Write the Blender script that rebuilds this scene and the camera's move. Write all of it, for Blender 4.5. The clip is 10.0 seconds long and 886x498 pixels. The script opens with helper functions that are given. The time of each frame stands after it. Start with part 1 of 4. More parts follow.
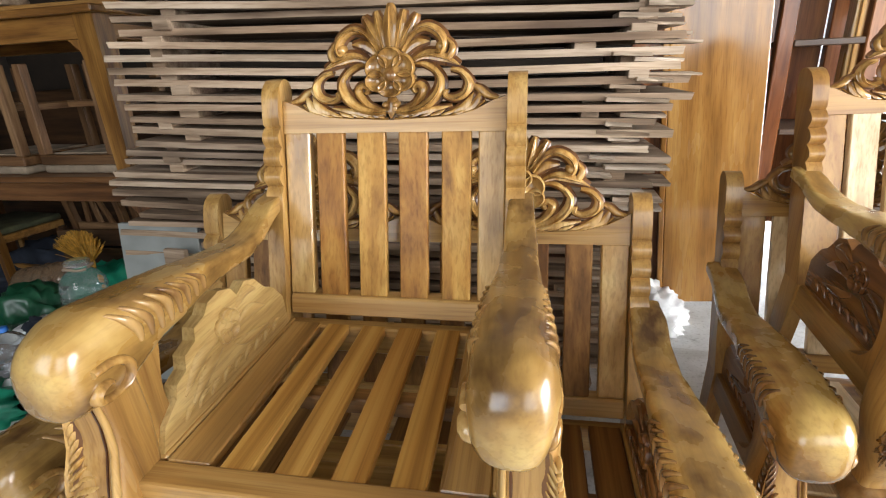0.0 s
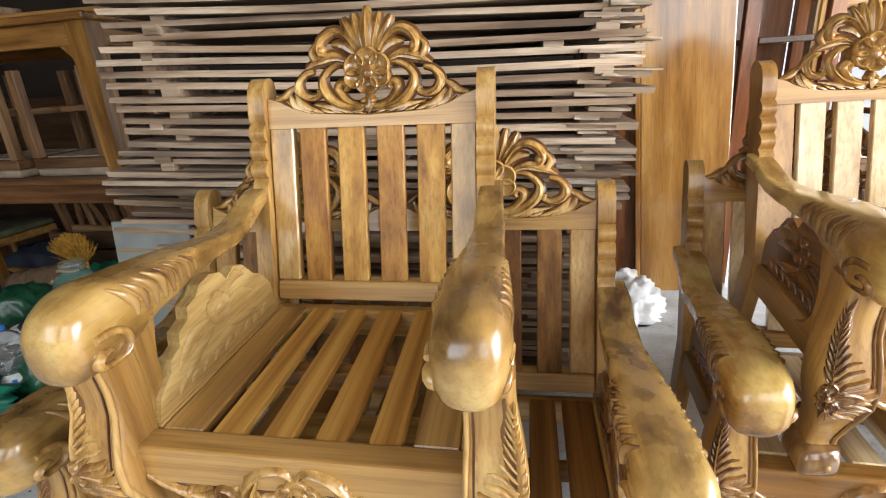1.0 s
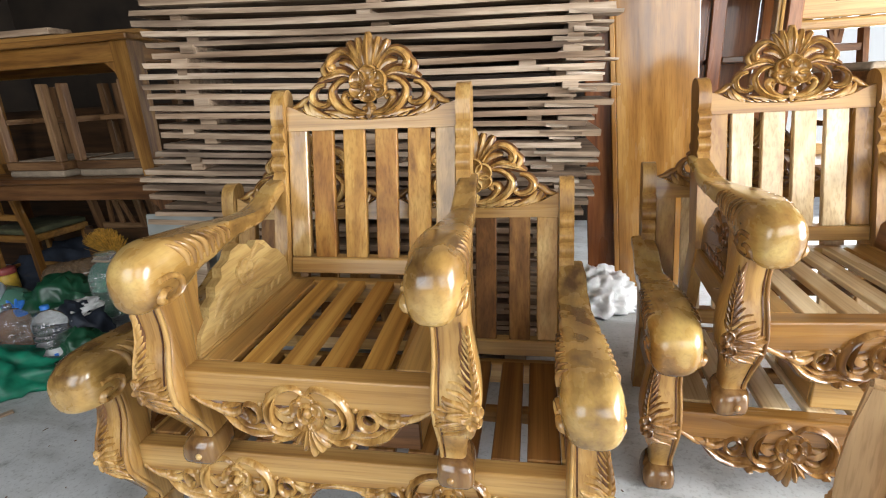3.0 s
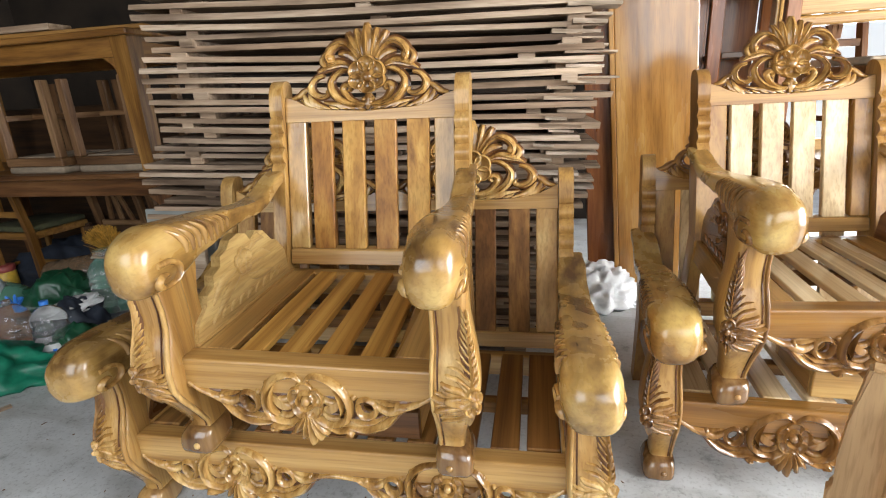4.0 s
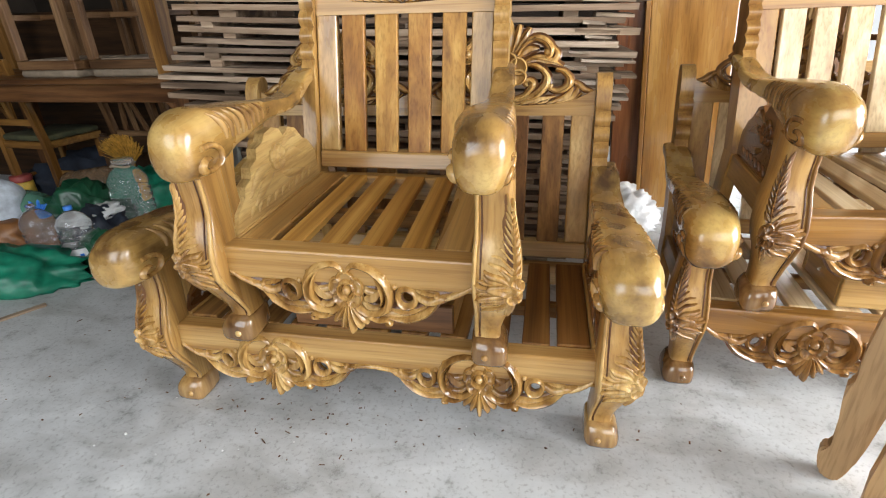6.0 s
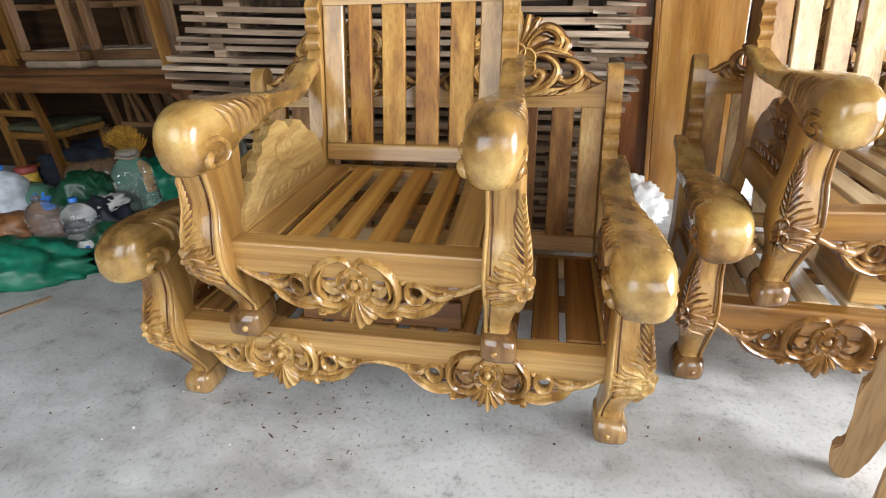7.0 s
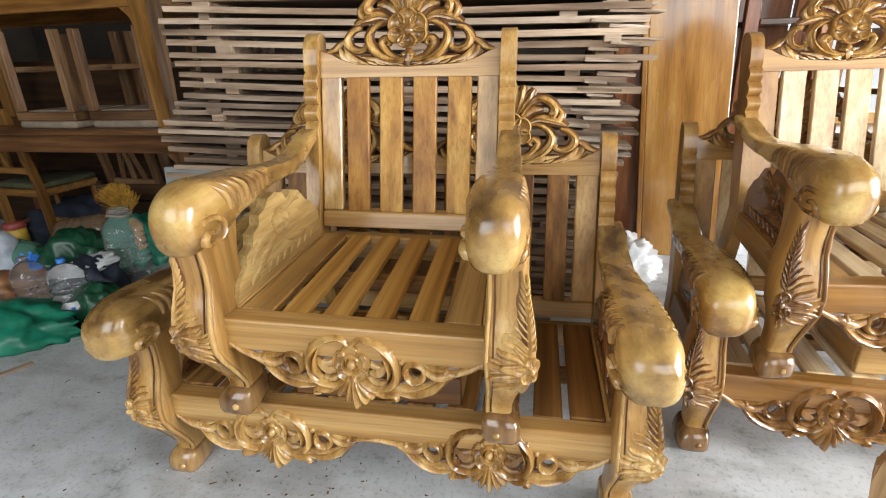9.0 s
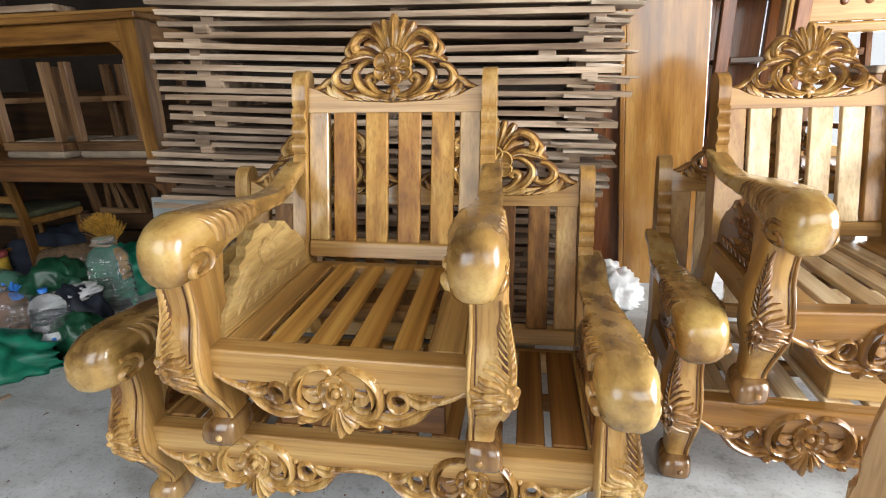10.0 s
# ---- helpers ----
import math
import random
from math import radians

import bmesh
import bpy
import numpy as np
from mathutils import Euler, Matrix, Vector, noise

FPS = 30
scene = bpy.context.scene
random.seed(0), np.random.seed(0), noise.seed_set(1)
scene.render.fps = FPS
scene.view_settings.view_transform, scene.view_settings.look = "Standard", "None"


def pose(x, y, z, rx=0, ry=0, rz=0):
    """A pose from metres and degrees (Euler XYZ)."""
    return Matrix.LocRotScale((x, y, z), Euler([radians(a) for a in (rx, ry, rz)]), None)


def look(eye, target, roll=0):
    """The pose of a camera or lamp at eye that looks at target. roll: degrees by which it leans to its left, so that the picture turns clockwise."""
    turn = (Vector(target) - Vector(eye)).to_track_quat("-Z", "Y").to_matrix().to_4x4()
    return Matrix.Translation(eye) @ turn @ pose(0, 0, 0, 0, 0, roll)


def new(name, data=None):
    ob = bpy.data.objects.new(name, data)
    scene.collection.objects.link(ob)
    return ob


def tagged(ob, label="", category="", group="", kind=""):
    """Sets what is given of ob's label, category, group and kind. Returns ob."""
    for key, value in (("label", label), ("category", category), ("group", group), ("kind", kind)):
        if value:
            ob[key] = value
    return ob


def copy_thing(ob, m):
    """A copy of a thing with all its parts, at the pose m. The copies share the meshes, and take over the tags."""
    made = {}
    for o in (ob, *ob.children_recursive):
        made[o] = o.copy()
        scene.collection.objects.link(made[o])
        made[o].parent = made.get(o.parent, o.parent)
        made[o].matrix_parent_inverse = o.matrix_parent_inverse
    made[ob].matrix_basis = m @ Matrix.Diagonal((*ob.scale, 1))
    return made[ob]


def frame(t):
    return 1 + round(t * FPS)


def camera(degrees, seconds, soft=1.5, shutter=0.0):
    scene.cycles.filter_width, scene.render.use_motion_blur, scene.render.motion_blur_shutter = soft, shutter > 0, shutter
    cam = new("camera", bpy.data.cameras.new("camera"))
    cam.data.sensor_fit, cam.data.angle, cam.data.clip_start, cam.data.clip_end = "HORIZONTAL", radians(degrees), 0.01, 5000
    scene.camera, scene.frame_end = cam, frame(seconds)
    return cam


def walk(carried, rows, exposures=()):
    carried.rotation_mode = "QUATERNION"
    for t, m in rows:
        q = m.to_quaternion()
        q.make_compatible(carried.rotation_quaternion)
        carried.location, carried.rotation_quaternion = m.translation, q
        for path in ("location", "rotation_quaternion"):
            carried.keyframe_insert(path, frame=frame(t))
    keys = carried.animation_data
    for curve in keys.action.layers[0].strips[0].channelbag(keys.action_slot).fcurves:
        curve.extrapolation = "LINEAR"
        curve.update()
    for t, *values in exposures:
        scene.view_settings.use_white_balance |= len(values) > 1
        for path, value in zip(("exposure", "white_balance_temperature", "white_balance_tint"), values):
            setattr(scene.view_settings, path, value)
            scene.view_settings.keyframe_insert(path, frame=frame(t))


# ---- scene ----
cam = camera(82.6, 10.0, 1.1)
PATH = [
    (0, (0.084, -0.637, 1.248), (-0.347, 1.194, 0.569), -2.8),
    (0.5, (0.098, -0.644, 1.241), (-0.325, 1.19, 0.563), -3.7),
    (1, (0.145, -0.723, 1.228), (-0.261, 1.119, 0.563), -3.6),
    (1.5, (0.195, -0.82, 1.225), (-0.204, 1.021, 0.555), -2.9),
    (2, (0.235, -0.909, 1.227), (-0.177, 0.928, 0.55), -3.0),
    (2.5, (0.264, -0.977, 1.226), (-0.167, 0.871, 0.594), -3.2),
    (4, (0.273, -1.005, 1.181), (-0.162, 0.852, 0.581), -3.3),
    (4.5, (0.265, -1.001, 1.162), (-0.178, 0.835, 0.504), -3.0),
    (5, (0.236, -1.018, 1.144), (-0.215, 0.804, 0.454), -2.6),
    (5.5, (0.202, -1.056, 1.116), (-0.241, 0.74, 0.355), -2.4),
    (6, (0.191, -1.055, 1.092), (-0.25, 0.707, 0.255), -2.1),
    (7.5, (0.164, -1.023, 1.105), (-0.294, 0.718, 0.233), -2.4),
    (8, (0.154, -1.004, 1.12), (-0.309, 0.742, 0.262), -2.5),
    (8.5, (0.146, -0.993, 1.139), (-0.314, 0.783, 0.344), -2.4),
    (9, (0.144, -0.996, 1.158), (-0.282, 0.823, 0.445), -1.9),
    (9.5, (0.151, -1.009, 1.166), (-0.247, 0.835, 0.504), -1.6),
    (10, (0.161, -1.023, 1.176), (-0.221, 0.842, 0.564), -1.5),
]
walk(cam, [(t, look(eye, target, roll)) for t, eye, target, roll in PATH])

# ---------------------------------------------------------------- light
world = bpy.data.worlds.new("sky")
scene.world = world
world.use_nodes = True
wn = world.node_tree
sky = wn.nodes.new("ShaderNodeTexSky")
sky.sky_type = "NISHITA"
sky.sun_disc = False
sky.sun_elevation = radians(35)
sky.sun_rotation = radians(28)
wn.links.new(sky.outputs[0], wn.nodes["Background"].inputs[0])
wn.nodes["Background"].inputs[1].default_value = 0.12

sun = new("sun", bpy.data.lights.new("sun", "SUN"))
sun.data.energy, sun.data.angle, sun.data.color = 3.5, radians(0.6), (1.0, 0.95, 0.87)
sun.matrix_world = look((3.75, 7.75, 4.8), (0.6, 1.75, 0))


def area_lamp(name, eye, target, sx, sy, watts, colour=(1, 1, 1)):
    ob = new(name, bpy.data.lights.new(name, "AREA"))
    ob.data.shape, ob.data.size, ob.data.size_y = "RECTANGLE", sx, sy
    ob.data.energy, ob.data.color = watts, colour
    ob.matrix_world = look(eye, target)
    return ob


# daylight entering by the openings of the workshop
area_lamp("daylight_front_window", (2.72, -3.35, 2.50), (1.7, 0.0, 1.4), 2.9, 2.5, 106, (0.96, 0.985, 1.0))
area_lamp("daylight_front_door", (-1.38, -3.30, 2.10), (-0.9, 0, 0.4), 2.25, 2.5, 86, (0.96, 0.985, 1.0))
area_lamp("daylight_side_door", (4.1, -0.40, 1.50), (0.2, 0.2, 0.7), 2.4, 2.2, 400, (0.97, 0.99, 1.0))
area_lamp("daylight_rear_opening", (2.35, 3.50, 0.95), (0.9, 1.2, 0.1), 2.2, 1.5, 105, (0.95, 0.98, 1.0))
scene.view_settings.exposure = 0.02

# ---------------------------------------------------------------- materials
MATS = {}


def material(name):
    m = bpy.data.materials.new(name)
    m.use_nodes = True
    n = m.node_tree.nodes
    return m, n, m.node_tree.links, n["Principled BSDF"]


def ramp_node(n, stops):
    r = n.new("ShaderNodeValToRGB")
    while len(r.color_ramp.elements) < len(stops):
        r.color_ramp.elements.new(0.5)
    for e, (p, c) in zip(r.color_ramp.elements, stops):
        e.position, e.color = p, (*c, 1)
    return r


def wood(name, dark, mid, light, axis="z", gloss=0.30, coat=0.45, fine=34.0, shift=0.35, bump=0.06, streak=1.0, speck=0.38, blotch=4.5, coat_rough=0.12, lo=0.37, hi=0.64, along=0.22, patch=0.45, stretch=0.07, spec=0.4):
    """Grained timber; the grain runs along one axis of the piece."""
    m, n, l, p = material(name)
    tc, info = n.new("ShaderNodeTexCoord"), n.new("ShaderNodeObjectInfo")
    push = n.new("ShaderNodeVectorMath")
    push.operation = "SCALE"
    push.inputs[0].default_value = (3.1, 5.7, 4.3)
    l.new(info.outputs["Random"], push.inputs["Scale"])
    add = n.new("ShaderNodeVectorMath")
    l.new(tc.outputs["Object"], add.inputs[0])
    l.new(push.outputs[0], add.inputs[1])
    mp = n.new("ShaderNodeMapping")
    mp.inputs["Scale"].default_value = {"x": (stretch, 1, 1), "y": (1, stretch, 1), "z": (1, 1, stretch)}[axis]
    l.new(add.outputs[0], mp.inputs[0])
    warp = n.new("ShaderNodeTexNoise")
    warp.inputs["Scale"].default_value = 5.0
    l.new(mp.outputs[0], warp.inputs["Vector"])
    mixv = n.new("ShaderNodeVectorMath")
    mixv.operation = "MULTIPLY_ADD"
    l.new(warp.outputs["Color"], mixv.inputs[0])
    mixv.inputs[1].default_value = (0.06, 0.06, 0.06)
    l.new(mp.outputs[0], mixv.inputs[2])
    g1 = n.new("ShaderNodeTexNoise")
    g1.inputs["Scale"].default_value, g1.inputs["Detail"].default_value = fine, 6
    l.new(mixv.outputs[0], g1.inputs["Vector"])
    g2 = n.new("ShaderNodeTexNoise")
    g2.inputs["Scale"].default_value, g2.inputs["Detail"].default_value = 150.0, 3
    l.new(mixv.outputs[0], g2.inputs["Vector"])
    blot = n.new("ShaderNodeTexNoise")
    blot.inputs["Scale"].default_value, blot.inputs["Detail"].default_value = blotch, 4
    mb = n.new("ShaderNodeMapping")
    mb.inputs["Scale"].default_value = {"x": (along, 1, 1), "y": (1, along, 1), "z": (1, 1, along)}[axis]
    l.new(add.outputs[0], mb.inputs[0])
    l.new(mb.outputs[0], blot.inputs["Vector"])
    r = ramp_node(n, [(lo, dark), (0.50, mid), (hi, light)])
    s = n.new("ShaderNodeMath")
    s.operation = "MULTIPLY_ADD"
    l.new(blot.outputs[0], s.inputs[0])
    s.inputs[1].default_value = patch
    half = n.new("ShaderNodeMath")
    half.operation = "MULTIPLY"
    half.inputs[1].default_value = (1 - patch) * streak
    l.new(g1.outputs[0], half.inputs[0])
    l.new(half.outputs[0], s.inputs[2])
    l.new(s.outputs[0], r.inputs[0])
    tint = ramp_node(n, [(0.0, (0.60, 0.42, 0.24)), (0.45, (0.88, 0.79, 0.66)), (1.0, (1, 1, 1))])
    l.new(info.outputs["Random"], tint.inputs[0])
    hs = n.new("ShaderNodeMix")
    hs.data_type, hs.blend_type = "RGBA", "MULTIPLY"
    hs.inputs[0].default_value = min(1.0, shift * 1.4)
    l.new(r.outputs[0], hs.inputs[6])
    l.new(tint.outputs[0], hs.inputs[7])
    mult = n.new("ShaderNodeMix")
    mult.data_type, mult.blend_type = "RGBA", "MULTIPLY"
    mult.inputs[0].default_value = speck
    l.new(hs.outputs[2], mult.inputs[6])
    fr = ramp_node(n, [(0.34, (0.45, 0.36, 0.28)), (0.52, (1, 1, 1))])
    l.new(g2.outputs[0], fr.inputs[0])
    l.new(fr.outputs[0], mult.inputs[7])
    l.new(mult.outputs[2], p.inputs["Base Color"])
    rr = n.new("ShaderNodeMapRange")
    l.new(blot.outputs[0], rr.inputs[0])
    rr.inputs[1].default_value, rr.inputs[2].default_value = 0.3, 0.7
    rr.inputs[3].default_value, rr.inputs[4].default_value = gloss * 0.75, gloss * 1.5
    l.new(rr.outputs[0], p.inputs["Roughness"])
    p.inputs["Coat Weight"].default_value = coat
    p.inputs["Specular IOR Level"].default_value = spec
    p.inputs["Coat Roughness"].default_value = coat_rough
    b = n.new("ShaderNodeBump")
    b.inputs["Strength"].default_value, b.inputs["Distance"].default_value = bump * 4, 0.002
    l.new(g1.outputs[0], b.inputs["Height"])
    l.new(b.outputs[0], p.inputs["Normal"])
    l.new(b.outputs[0], p.inputs["Coat Normal"])
    return m


GOLD = ((0.18, 0.088, 0.026), (0.445, 0.255, 0.077), (0.66, 0.462, 0.190))
# browner, darkened copy of the gold: shade below the armchair put into colour
SHADED = ((0.095, 0.040, 0.012), (0.245, 0.120, 0.034), (0.40, 0.215, 0.066))
BROWN = ((0.13, 0.057, 0.015), (0.32, 0.166, 0.043), (0.49, 0.295, 0.090))
for ax in "xyz":
    MATS["brown_gold_" + ax] = wood("varnished_brown_wood_" + ax, *BROWN, axis=ax, along=0.10, patch=0.40, stretch=0.03, fine=24, lo=0.31, hi=0.68)
    # slats paled towards cream: window glare on the varnish put into base colour
    MATS["brown_slat_" + ax] = wood("varnished_glare_slat_wood_" + ax, (0.42, 0.28, 0.14), (0.62, 0.46, 0.26), (0.78, 0.64, 0.42), axis=ax, shift=0.35, coat=0.7, gloss=0.24, coat_rough=0.14, along=0.04, patch=0.30, fine=26, stretch=0.018, lo=0.33, hi=0.68)
    MATS["gold_" + ax] = wood("varnished_gold_wood_" + ax, *GOLD, axis=ax, along=0.10, patch=0.40, stretch=0.03, fine=24, lo=0.31, hi=0.68)
    MATS["slat_" + ax] = wood("varnished_slat_wood_" + ax, (0.21, 0.093, 0.019), (0.445, 0.226, 0.048), (0.62, 0.385, 0.104), axis=ax, shift=0.42, coat=0.08, gloss=0.46, spec=0.28, along=0.04, patch=0.30, fine=26, stretch=0.018, lo=0.33, hi=0.68)
    MATS["shaded_" + ax] = wood("varnished_shaded_wood_" + ax, *SHADED, axis=ax, shift=0.5, coat=0.08, gloss=0.46, spec=0.28, along=0.04, patch=0.30, fine=26, stretch=0.018, lo=0.33, hi=0.68)
    MATS["plain_" + ax] = wood("dry_brown_wood_" + ax, (0.075, 0.036, 0.015), (0.17, 0.088, 0.038), (0.27, 0.155, 0.072), axis=ax, gloss=0.5, coat=0.05)
MATS["carved"] = wood("varnished_carved_wood", (0.17, 0.077, 0.020), (0.425, 0.236, 0.068), (0.64, 0.43, 0.165), axis="z", gloss=0.2, coat=0.6, shift=0.1)
MATS["arm"] = wood("thickly_varnished_arm_wood", (0.10, 0.048, 0.016), (0.43, 0.262, 0.078), (0.64, 0.465, 0.175), axis="y", gloss=0.24, coat=0.9, fine=7, shift=0.3, speck=0.25, blotch=13.0, coat_rough=0.20, lo=0.365, hi=0.62, bump=0.30, along=0.7)
MATS["carved_dark"] = wood("dark_varnished_carved_wood", (0.07, 0.026, 0.008), (0.16, 0.065, 0.018), (0.26, 0.12, 0.035), axis="y", gloss=0.25, coat=0.5, shift=0.1)
MATS["brown_carved"] = wood("varnished_brown_carved_wood", (0.10, 0.040, 0.010), (0.26, 0.125, 0.034), (0.44, 0.25, 0.085), axis="z", gloss=0.2, coat=0.6, shift=0.1)
MATS["brown_arm"] = wood("thickly_varnished_brown_arm_wood", (0.08, 0.035, 0.010), (0.34, 0.185, 0.048), (0.56, 0.385, 0.125), axis="y", gloss=0.24, coat=0.9, fine=7, shift=0.3, speck=0.25, blotch=13.0, coat_rough=0.20, lo=0.365, hi=0.62, bump=0.30, along=0.7)
MATS["brown_flute"] = wood("dark_glazed_brown_flute_wood", (0.07, 0.03, 0.011), (0.18, 0.09, 0.03), (0.30, 0.17, 0.06), axis="z", gloss=0.15, coat=0.9, shift=0.1, speck=0.1)
MATS["flute"] = wood("dark_glazed_flute_wood", (0.13, 0.06, 0.024), (0.33, 0.185, 0.065), (0.50, 0.31, 0.115), axis="z", gloss=0.15, coat=0.9, shift=0.1, speck=0.1)
MATS["pale"] = wood("pale_raw_carving_wood", (0.36, 0.21, 0.07), (0.52, 0.34, 0.12), (0.66, 0.47, 0.20), axis="y", gloss=0.42, coat=0.1, shift=0.1)
MATS["dark_ground"] = wood("dark_brown_carving_ground", (0.07, 0.026, 0.008), (0.15, 0.060, 0.016), (0.23, 0.105, 0.030), axis="z", gloss=0.35, coat=0.3, shift=0.1)
MATS["groove"] = wood("dark_stained_groove", (0.05, 0.015, 0.004), (0.09, 0.03, 0.007), (0.13, 0.045, 0.01), axis="z", gloss=0.3, coat=0.3, shift=0.1)
MATS["board"] = wood("weathered_sawn_timber", (0.11, 0.070, 0.043), (0.34, 0.250, 0.176), (0.62, 0.50, 0.385), axis="x", gloss=0.75, coat=0.0, fine=20, shift=0.3, bump=0.25)
# raw splinters, pale also to carry light from the right in their colour
MATS["splinter"] = wood("pale_splintered_timber", (0.24, 0.18, 0.13), (0.50, 0.41, 0.32), (0.72, 0.62, 0.52), axis="x", gloss=0.8, coat=0.0, fine=30, shift=0.3, bump=0.3)
MATS["red"] = wood("reddish_brown_polished_wood", (0.10, 0.03, 0.010), (0.19, 0.065, 0.02), (0.28, 0.11, 0.035), axis="z", gloss=0.28, coat=0.4)
MATS["door"] = wood("brown_polished_door_wood", (0.16, 0.066, 0.014), (0.31, 0.145, 0.033), (0.44, 0.235, 0.065), axis="z", gloss=0.2, coat=1.0, fine=14, blotch=6.0, bump=0.12)
# brown taken near black, so the added sheets and crate read as shade
MATS["darkwood"] = wood("shade_dark_brown_wood", (0.025, 0.012, 0.006), (0.055, 0.026, 0.011), (0.10, 0.05, 0.02), axis="x", gloss=0.4, coat=0.2)


def plain(name, colour, rough=0.6, vary=0.15, scale=9.0, bump=0.3, metal=0.0, dist=0.004):
    m, n, l, p = material(name)
    tc = n.new("ShaderNodeTexCoord")
    a = n.new("ShaderNodeTexNoise")
    a.inputs["Scale"].default_value, a.inputs["Detail"].default_value = scale, 8
    l.new(tc.outputs["Object"], a.inputs["Vector"])
    c0 = tuple(max(0, c * (1 - vary * 2)) for c in colour)
    c1 = tuple(min(1, c * (1 + vary)) for c in colour)
    r = ramp_node(n, [(0.32, c0), (0.65, c1)])
    l.new(a.outputs[0], r.inputs[0])
    l.new(r.outputs[0], p.inputs["Base Color"])
    p.inputs["Roughness"].default_value, p.inputs["Metallic"].default_value = rough, metal
    b = n.new("ShaderNodeBump")
    b.inputs["Strength"].default_value, b.inputs["Distance"].default_value = bump, dist
    a2 = n.new("ShaderNodeTexNoise")
    a2.inputs["Scale"].default_value, a2.inputs["Detail"].default_value = scale * 6, 4
    l.new(tc.outputs["Object"], a2.inputs["Vector"])
    l.new(a2.outputs[0], b.inputs["Height"])
    l.new(b.outputs[0], p.inputs["Normal"])
    return m


def concrete():
    m, n, l, p = material("worn_cement_floor")
    tc = n.new("ShaderNodeTexCoord")
    noises = []
    for sc, det in ((1.3, 6), (7.0, 8), (75.0, 6)):
        a = n.new("ShaderNodeTexNoise")
        a.inputs["Scale"].default_value, a.inputs["Detail"].default_value = sc, det
        a.inputs["Roughness"].default_value = 0.6
        l.new(tc.outputs["Object"], a.inputs["Vector"])
        noises.append(a)
    r = ramp_node(n, [(0.3, (0.36, 0.365, 0.36)), (0.5, (0.53, 0.54, 0.54)), (0.72, (0.66, 0.67, 0.665))])
    mx = n.new("ShaderNodeMath")
    mx.operation = "MULTIPLY_ADD"
    mx.inputs[1].default_value = 0.5
    l.new(noises[0].outputs[0], mx.inputs[0])
    hf = n.new("ShaderNodeMath")
    hf.operation = "MULTIPLY"
    hf.inputs[1].default_value = 0.5
    l.new(noises[1].outputs[0], hf.inputs[0])
    l.new(hf.outputs[0], mx.inputs[2])
    l.new(mx.outputs[0], r.inputs[0])
    mult = n.new("ShaderNodeMix")
    mult.data_type, mult.blend_type = "RGBA", "MULTIPLY"
    mult.inputs[0].default_value = 0.45
    l.new(r.outputs[0], mult.inputs[6])
    r2 = ramp_node(n, [(0.32, (0.35, 0.33, 0.3)), (0.47, (1, 1, 1))])
    l.new(noises[2].outputs[0], r2.inputs[0])
    l.new(r2.outputs[0], mult.inputs[7])
    spot = n.new("ShaderNodeTexNoise")
    spot.inputs["Scale"].default_value, spot.inputs["Detail"].default_value = 7.0, 10
    spot.inputs["Roughness"].default_value = 0.75
    l.new(tc.outputs["Object"], spot.inputs["Vector"])
    sr = ramp_node(n, [(0.30, (0.35, 0.33, 0.3)), (0.43, (1, 1, 1))])
    l.new(spot.outputs[0], sr.inputs[0])
    m2 = n.new("ShaderNodeMix")
    m2.data_type, m2.blend_type = "RGBA", "MULTIPLY"
    m2.inputs[0].default_value = 0.8
    l.new(mult.outputs[2], m2.inputs[6])
    l.new(sr.outputs[0], m2.inputs[7])
    # broad damp stains and pale scuffs
    mp = n.new("ShaderNodeMapping")
    mp.inputs["Scale"].default_value = (1.0, 2.2, 1.0)
    mp.inputs["Rotation"].default_value = (0, 0, 0.5)
    l.new(tc.outputs["Object"], mp.inputs[0])
    st = n.new("ShaderNodeTexNoise")
    st.inputs["Scale"].default_value, st.inputs["Detail"].default_value, st.inputs["Distortion"].default_value = 2.6, 7, 0.6
    l.new(mp.outputs[0], st.inputs["Vector"])
    stain = ramp_node(n, [(0.36, (0.56, 0.53, 0.49)), (0.50, (1, 1, 1)), (0.62, (1, 1, 1)), (0.70, (1.22, 1.22, 1.22))])
    l.new(st.outputs[0], stain.inputs[0])
    m3 = n.new("ShaderNodeMix")
    m3.data_type, m3.blend_type = "RGBA", "MULTIPLY"
    m3.inputs[0].default_value = 0.55
    l.new(m2.outputs[2], m3.inputs[6])
    l.new(stain.outputs[0], m3.inputs[7])
    l.new(m3.outputs[2], p.inputs["Base Color"])
    rg = n.new("ShaderNodeMapRange")
    l.new(st.outputs[0], rg.inputs[0])
    rg.inputs[1].default_value, rg.inputs[2].default_value = 0.35, 0.65
    rg.inputs[3].default_value, rg.inputs[4].default_value = 0.38, 0.62
    l.new(rg.outputs[0], p.inputs["Roughness"])
    b = n.new("ShaderNodeBump")
    b.inputs["Strength"].default_value, b.inputs["Distance"].default_value = 0.25, 0.003
    l.new(noises[2].outputs[0], b.inputs["Height"])
    l.new(b.outputs[0], p.inputs["Normal"])
    return m


MATS["floor"] = concrete()
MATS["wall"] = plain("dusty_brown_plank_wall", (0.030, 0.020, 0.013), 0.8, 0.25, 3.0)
MATS["plaster"] = plain("grey_plaster_wall", (0.30, 0.28, 0.26), 0.85, 0.12, 2.5)
MATS["tin"] = plain("grey_tin_roof", (0.09, 0.08, 0.07), 0.6, 0.2, 2.0)
MATS["greencloth"] = plain("dull_green_seat_cloth", (0.085, 0.085, 0.04), 0.9, 0.2, 12.0)
MATS["ground"] = plain("pale_sunlit_ground", (0.5, 0.48, 0.44), 0.9, 0.1, 2.0)


